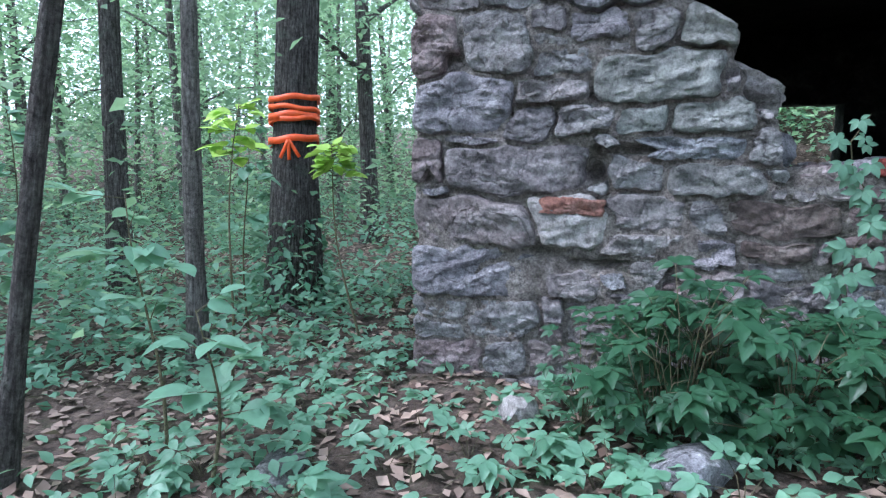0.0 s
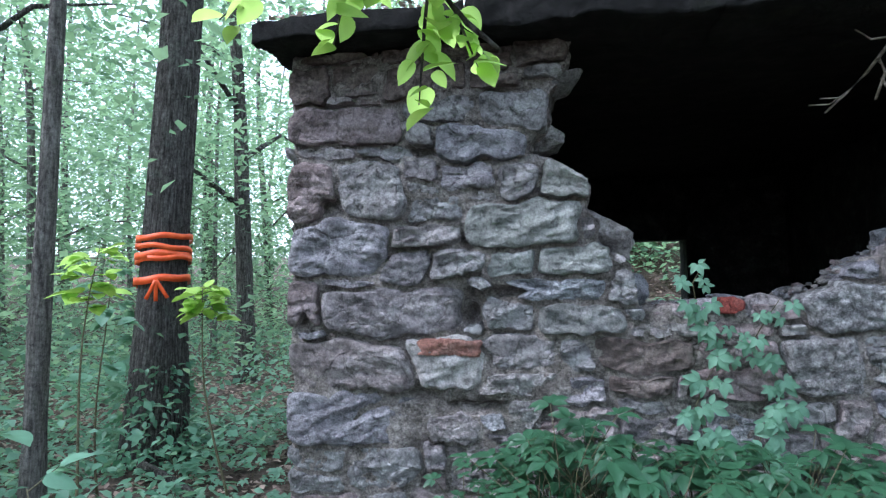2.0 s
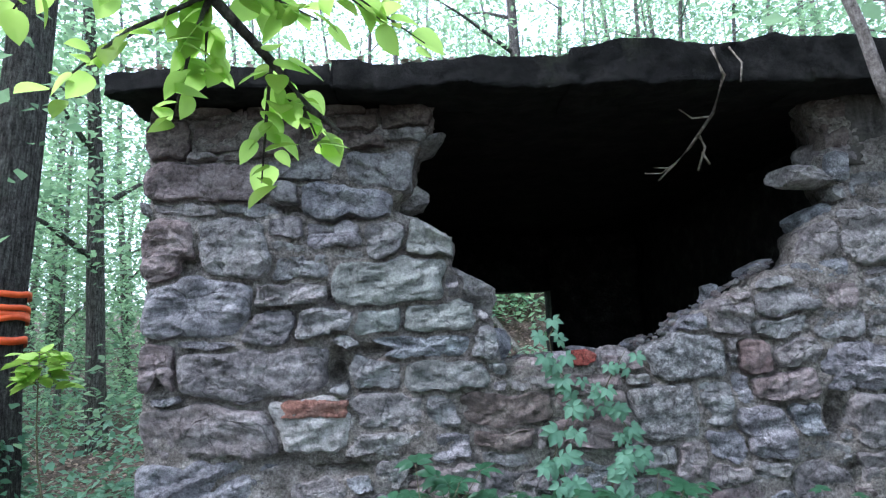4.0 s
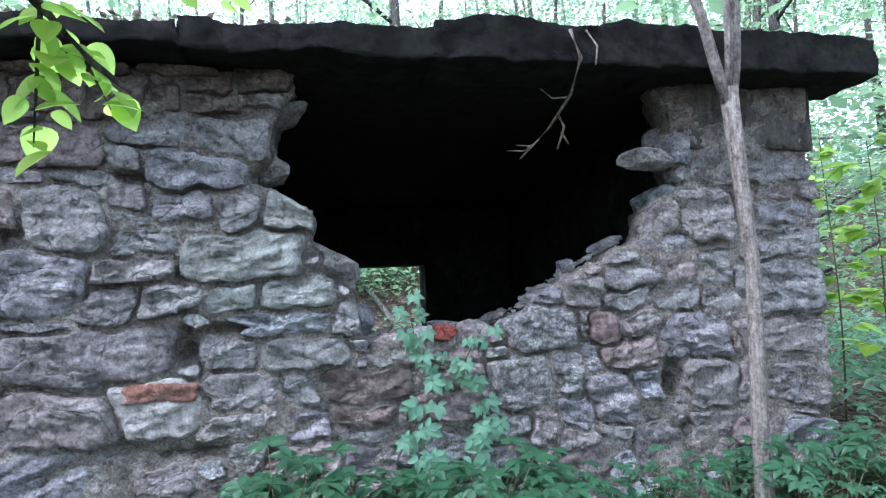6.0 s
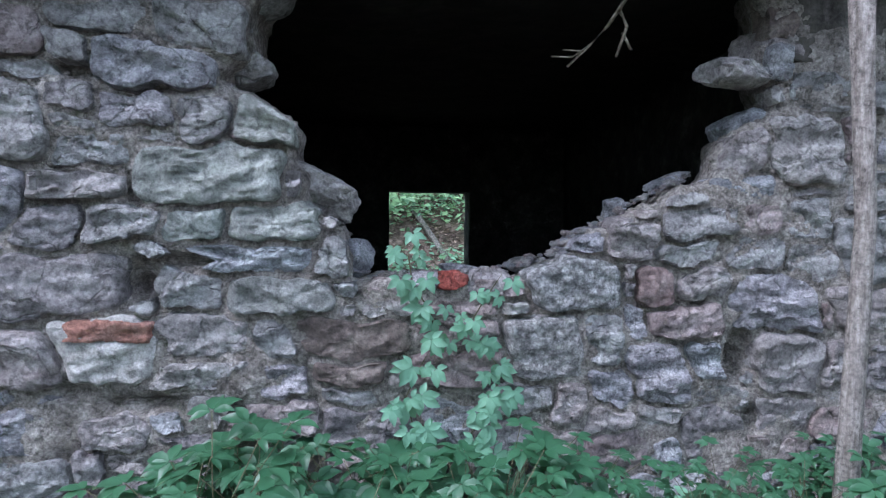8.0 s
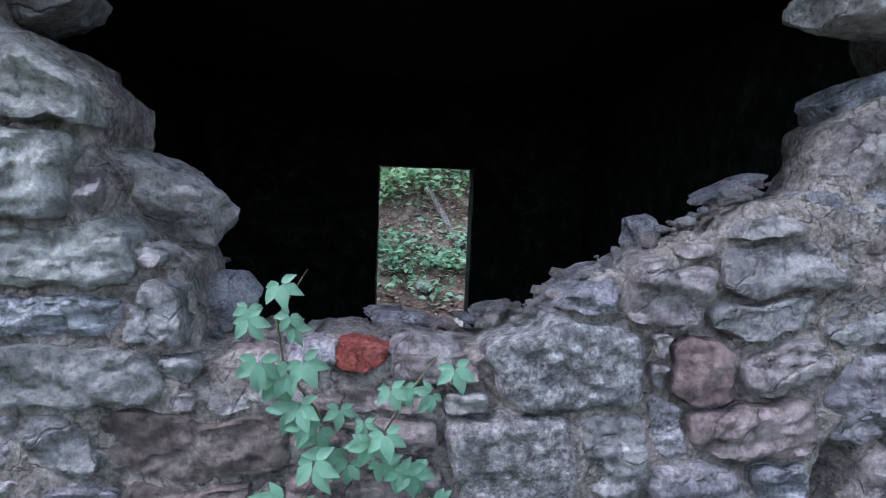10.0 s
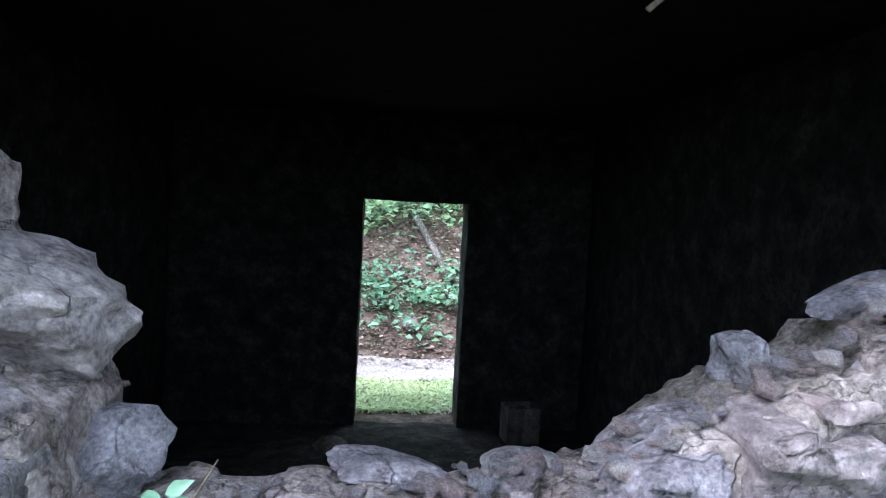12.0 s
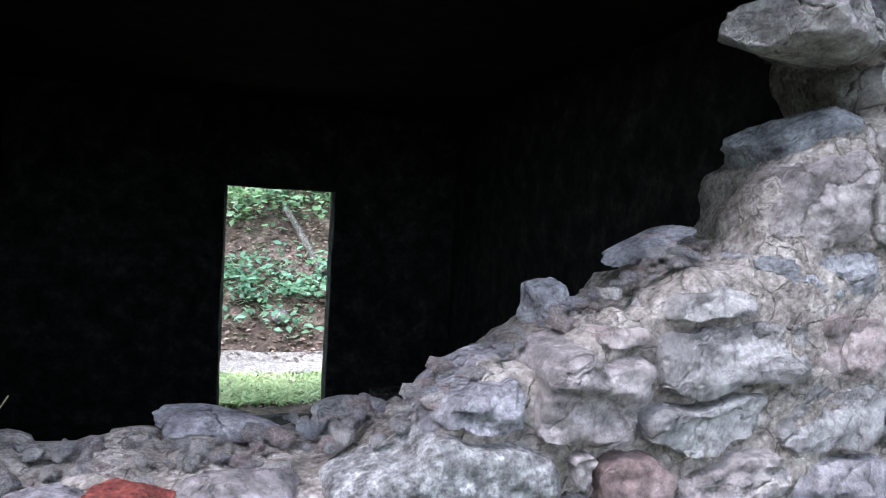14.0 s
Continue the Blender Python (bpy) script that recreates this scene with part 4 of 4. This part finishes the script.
sapling(-2.4, -0.4, 1.7, 16, 10, 0.11, M_LEAF_LOW, "leafy sapling at the woodland edge", 0.3)
sapling(-2.2, 1.9, 1.3, 16, 11, 0.11, M_LEAF_LOW, "leafy sapling at the woodland edge", 0.3)
sapling(4.75, 0.1, 1.9, 16, 12, 0.12, M_LEAF_SUN, "sapling with yellow-green leaves beside the wall corner", 0.3)
sapling(5.2, 0.9, 2.2, 18, 13, 0.12, M_LEAF_SUN, "sapling with yellow-green leaves beside the wall corner", 0.3)

# ivy round the foot of the taped tree
iv = np.random.default_rng(4)
a, h = iv.uniform(0, 6.28, 700), iv.random(700) ** 1.5 * 0.75
rr = 0.24 + 0.16 * (1 - h / 0.75) * iv.random(700)
v, f = leaves(np.column_stack([np.cos(a) * rr, np.sin(a) * rr, h]), 0.06, LEAF8, 0.4, iv, np.column_stack([np.cos(a), np.sin(a), np.full(700, -0.6)]))
ivy = tagged(link("ivy", v, f, M_LEAF_LOW), "dark ivy clump around the foot of the trunk", "ivy")
ivy.location = big_tree.location

# ---- orange tape on the tall tree ----
tape = tagged(new("marking_tape"), "bright orange marking tape wound round the tree trunk", "tape")
tape.location = big_tree.location


def band(z0, z1, height, radius, cx, wob):
    vs, fs, n = [], [], 40
    for i in range(n + 1):
        t = 2 * math.pi * i / n
        z = z0 + (z1 - z0) * (0.5 + 0.5 * math.cos(t + wob)) + 0.006 * math.sin(5 * t + wob)
        for rad, dz in ((radius, 0), (radius, height), (radius + 0.004, height), (radius + 0.004, 0)):
            vs.append((cx + math.cos(t) * rad, math.sin(t) * rad, z + dz))
        if i:
            for k in range(4):
                a, b = (i - 1) * 4 + k, (i - 1) * 4 + (k + 1) % 4
                fs.append((a, b, b + 4, a + 4))
    return vs, fs


for z0, z1, hh, wob in ((1.65, 1.69, 0.045, 0.5), (1.58, 1.62, 0.04, 2.0), (1.48, 1.55, 0.055, 1.0), (1.53, 1.49, 0.04, 3.5), (1.32, 1.37, 0.055, 0.4)):
    link("band", *band(z0, z1, hh, 0.2, 0.075 * z0 / 1.5, wob), M_TAPE, tape)
for dx in (-0.06, 0.0, 0.05):
    ob = link("tape_tail", *ragged_box(-0.014, -0.003, -0.16, 0.014, 0.003, 0, 0.04, 0.004, dx), M_TAPE, tape)
    ob.location, ob.rotation_euler = (0.15, -0.21, 1.38), (0.1, dx * 9, 0.4)

# ---- slim tree against the wall, with its fork ----
st = tagged(new("tree"), "slim pale-barked tree growing against the wall", "tree")
st.location = (3.44, -0.42, float(ground_z(3.44, -0.42)))
link("trunk", *tube([(0.0, 0, -0.2), (0.02, 0, 0.5), (0.05, 0, 1.2), (0.02, 0, 1.7), (0.0, 0, 2.05)], [0.05, 0.038, 0.034, 0.035, 0.042], 12, 0.15, 3), M_PALE, st)
link("limb", *tube([(-0.01, 0, 1.98), (-0.06, 0.0, 2.16), (-0.13, -0.03, 2.36), (-0.35, -0.05, 3.0), (-0.6, 0, 5)], [0.03, 0.028, 0.026, 0.022, 0.015], 9, 0.1, 4), M_PALE, st)
link("limb", *tube([(0.01, 0, 1.98), (0.05, 0.0, 2.2), (0.06, -0.02, 2.5), (0.1, -0.05, 3.2), (0.3, 0, 5.5)], [0.03, 0.028, 0.026, 0.024, 0.015], 9, 0.1, 5), M_PALE, st)
link("limb", *tube([(0.0, 0, 2.0), (-0.02, -0.05, 2.25), (-0.02, -0.15, 4)], [0.02, 0.017, 0.01], 7, 0.1, 6), M_PALE, st)
g = np.random.default_rng(3)
v, f = leaves(np.concatenate([g.normal(size=(500, 3)) * (0.7, 0.5, 0.6) + c for c in ((-0.6, 0, 5), (0.3, 0, 5.4), (-0.1, -0.2, 4.2))]), 0.11, LEAF2, 1.2, g)
link("crown", v, f, M_LEAF_FAR, st)

# ---- leafy bough hanging close by ----
bough = tagged(new("hanging_bough"), "overhanging bough with bright translucent yellow-green leaves", "branch")
br = random.Random(15)
A = Vector((0.98, -2.3, 1.86))
main = [A, Vector((1.06, -2.2, 1.74)), Vector((1.13, -2.13, 1.67)), Vector((1.18, -2.1, 1.61)), Vector((1.225, -2.08, 1.575))]
link("branch", *tube([(0.2, -2.9, 2.5), (0.6, -2.6, 2.15)] + main, [0.016, 0.013, 0.009, 0.008, 0.007, 0.005, 0.003], 8, 0.1, 2), M_BARKD, bough)
sprays = [(main[1], (0.84, -2.2, 1.6)), (main[1], (0.98, -2.12, 1.58)), (main[2], (1.1, -2.07, 1.5)), (main[2], (1.19, -2.05, 1.56)), (main[0], (1.3, -2.15, 1.72)), (main[0], (0.78, -2.2, 1.7)), (main[1], (1.02, -2.1, 1.66)), (main[0], (0.9, -2.15, 1.78)), (main[0], (1.12, -2.1, 1.78)), (main[1], (1.2, -2.12, 1.74)), (main[0], (1.34, -2.1, 1.8)), (main[0], (1.36, -2.12, 1.7)), (main[0], (0.84, -2.18, 1.82)), (main[0], (1.22, -2.1, 1.83))]
for base, tip in sprays:
    base, tip = Vector(base), Vector(tip)
    mid = base.lerp(tip, 0.5) + Vector((0, 0, 0.02))
    link("twig", *tube([base, mid, tip], [0.004, 0.003, 0.001], 5), M_BARKD, bough)
    for n in range(18):
        t = 0.08 + 0.92 * n / 17
        p = base.lerp(tip, t) + Vector((br.uniform(-0.02, 0.02), br.uniform(-0.03, 0.03), 0.02 * (1 - t)))
        d = (tip - base).normalized() + Vector((br.uniform(-1, 1), br.uniform(-1, 1), br.uniform(-0.9, -0.2)))
        lv, lf = leaves([p], 0.042, ROUND8, 0.9, np.random.default_rng(br.randrange(9999)), [tuple(d)])
        link("leaf", lv, lf, M_LEAF_SUN, bough)

# ---- dead roots hanging from the roof edge ----
roots = tagged(new("hanging_root"), "dry bare root dangling from the roof edge", "root")
for pts, r0 in (([(2.72, -0.27, 2.54), (2.76, -0.28, 2.4), (2.78, -0.1, 2.28), (2.74, 0.1, 2.17), (2.68, 0.16, 2.1), (2.6, 0.2, 2.02)], 0.01), ([(2.78, -0.08, 2.27), (2.72, 0.0, 2.29), (2.67, 0.03, 2.35)], 0.006),
                ([(2.76, 0.03, 2.21), (2.82, 0.1, 2.17), (2.8, 0.16, 2.06)], 0.009), ([(2.81, 0.12, 2.15), (2.86, 0.15, 2.09)], 0.007), ([(2.68, 0.16, 2.1), (2.62, 0.2, 2.06), (2.53, 0.2, 2.06)], 0.005),
                ([(2.8, -0.27, 2.54), (2.84, -0.3, 2.45), (2.83, -0.29, 2.36)], 0.006), ([(2.66, 0.17, 2.08), (2.58, 0.2, 2.09)], 0.004)):
    link("rootlet", *tube(pts, [r0 * (1 - 0.5 * i / len(pts)) for i in range(len(pts))], 7, 0.2, 1), M_TWIG, roots)


# ---- loose rocks, logs ----
def rock(x, y, size, mat, seed, label, sink=0.3):
    ob = tagged(part("rock", boulder(size, seed), mat), label, "rock")
    ob.location = (x, y, float(ground_z(x, y)) + size[2] * (0.5 - sink))
    ob.rotation_euler = (0.1, 0.1, seed)


rock(0.68, -0.42, (0.2, 0.16, 0.15), M_PLAQUE, 2.0, "pale rounded rock among the creepers")
rock(1.38, -0.75, (0.34, 0.24, 0.17), M_BLUE, 4.0, "blue-grey angular rock on the ground")
rock(-0.1, -1.1, (0.25, 0.2, 0.1), M_STONE, 5.0, "flat mossy rock in the leaf litter")
rock(2.5, 7.05, (0.26, 0.22, 0.16), M_STONE, 6.0, "grey rock on the leafy bank", 0.2)
rock(1.8, 3.9, (0.28, 0.22, 0.16), M_DARKST, 7.0, "dark rock beside the doorway", 0.1)
log = tagged(link("fallen_log", *tube([(2.25, 9.4, 2.05), (2.42, 9.05, 1.78), (2.75, 8.3, 1.2), (3.05, 7.6, 0.68)], [0.04, 0.047, 0.052, 0.055], 10, 0.2, 4), M_BARK), "bare fallen trunk lying down the bank", "log")
for n in range(5):
    x = 1.9 + 0.22 * n
    tagged(link("dead_branch", *tube([(x, 9.0, 1.5), (x + cr.uniform(-0.3, 0.3), 8.9, 2.0), (x + cr.uniform(-0.6, 0.5), 8.8, 2.5)], [0.014, 0.011, 0.005], 6), M_TWIG), "thin bare dead branch on the bank", "branch", "dead branches on the bank")
def hollow_block(x, y, z, w, d, h):
    """A concrete building block with two cores through it."""
    bm = bmesh.new()
    wall = 0.032
    for cx, cy, sx, sy in ((0, -d / 2 + wall / 2, w, wall), (0, d / 2 - wall / 2, w, wall), (-w / 2 + wall / 2, 0, wall, d - 2 * wall), (0, 0, wall, d - 2 * wall), (w / 2 - wall / 2, 0, wall, d - 2 * wall)):
        made = bmesh.ops.create_cube(bm, size=1)["verts"]
        bmesh.ops.scale(bm, vec=(sx, sy, h), verts=made)
        bmesh.ops.translate(bm, vec=(cx, cy, h / 2), verts=made)
    bmesh.ops.bevel(bm, geom=list(bm.edges), offset=0.004, segments=1, affect="EDGES")
    ob = tagged(part("concrete_block", bm, M_CONC), "grey hollow concrete block on the dark floor", "block")
    ob.location, ob.rotation_euler = (x, y, z), (0, 0, 0.12)


hollow_block(3.32, 4.12, FLOOR - 0.005, 0.28, 0.2, 0.3)
# debris and moss along the roof's edge
rd = np.random.default_rng(6)
ex = np.column_stack([rd.uniform(-0.05, 4.35, 2200), -0.2 + 0.4 * rd.random(2200), 2.53 + 0.02 * rd.random(2200)])
v, f = leaves(ex, 0.04, LEAF2, 0.6, rd)
tagged(link("roof_debris", v, f, M_LITTER), "fallen leaves and twigs heaped along the roof edge", "leaf litter", kind="stuff")
tagged(link("fallen_branch", *tube([(-1.5, 1.0, 0.02), (-1.1, 0.75, 0.0), (-0.75, 0.45, 0.02)], [0.03, 0.027, 0.02], 8, 0.2, 8), M_BARKD), "short fallen branch on the leaf litter", "branch")
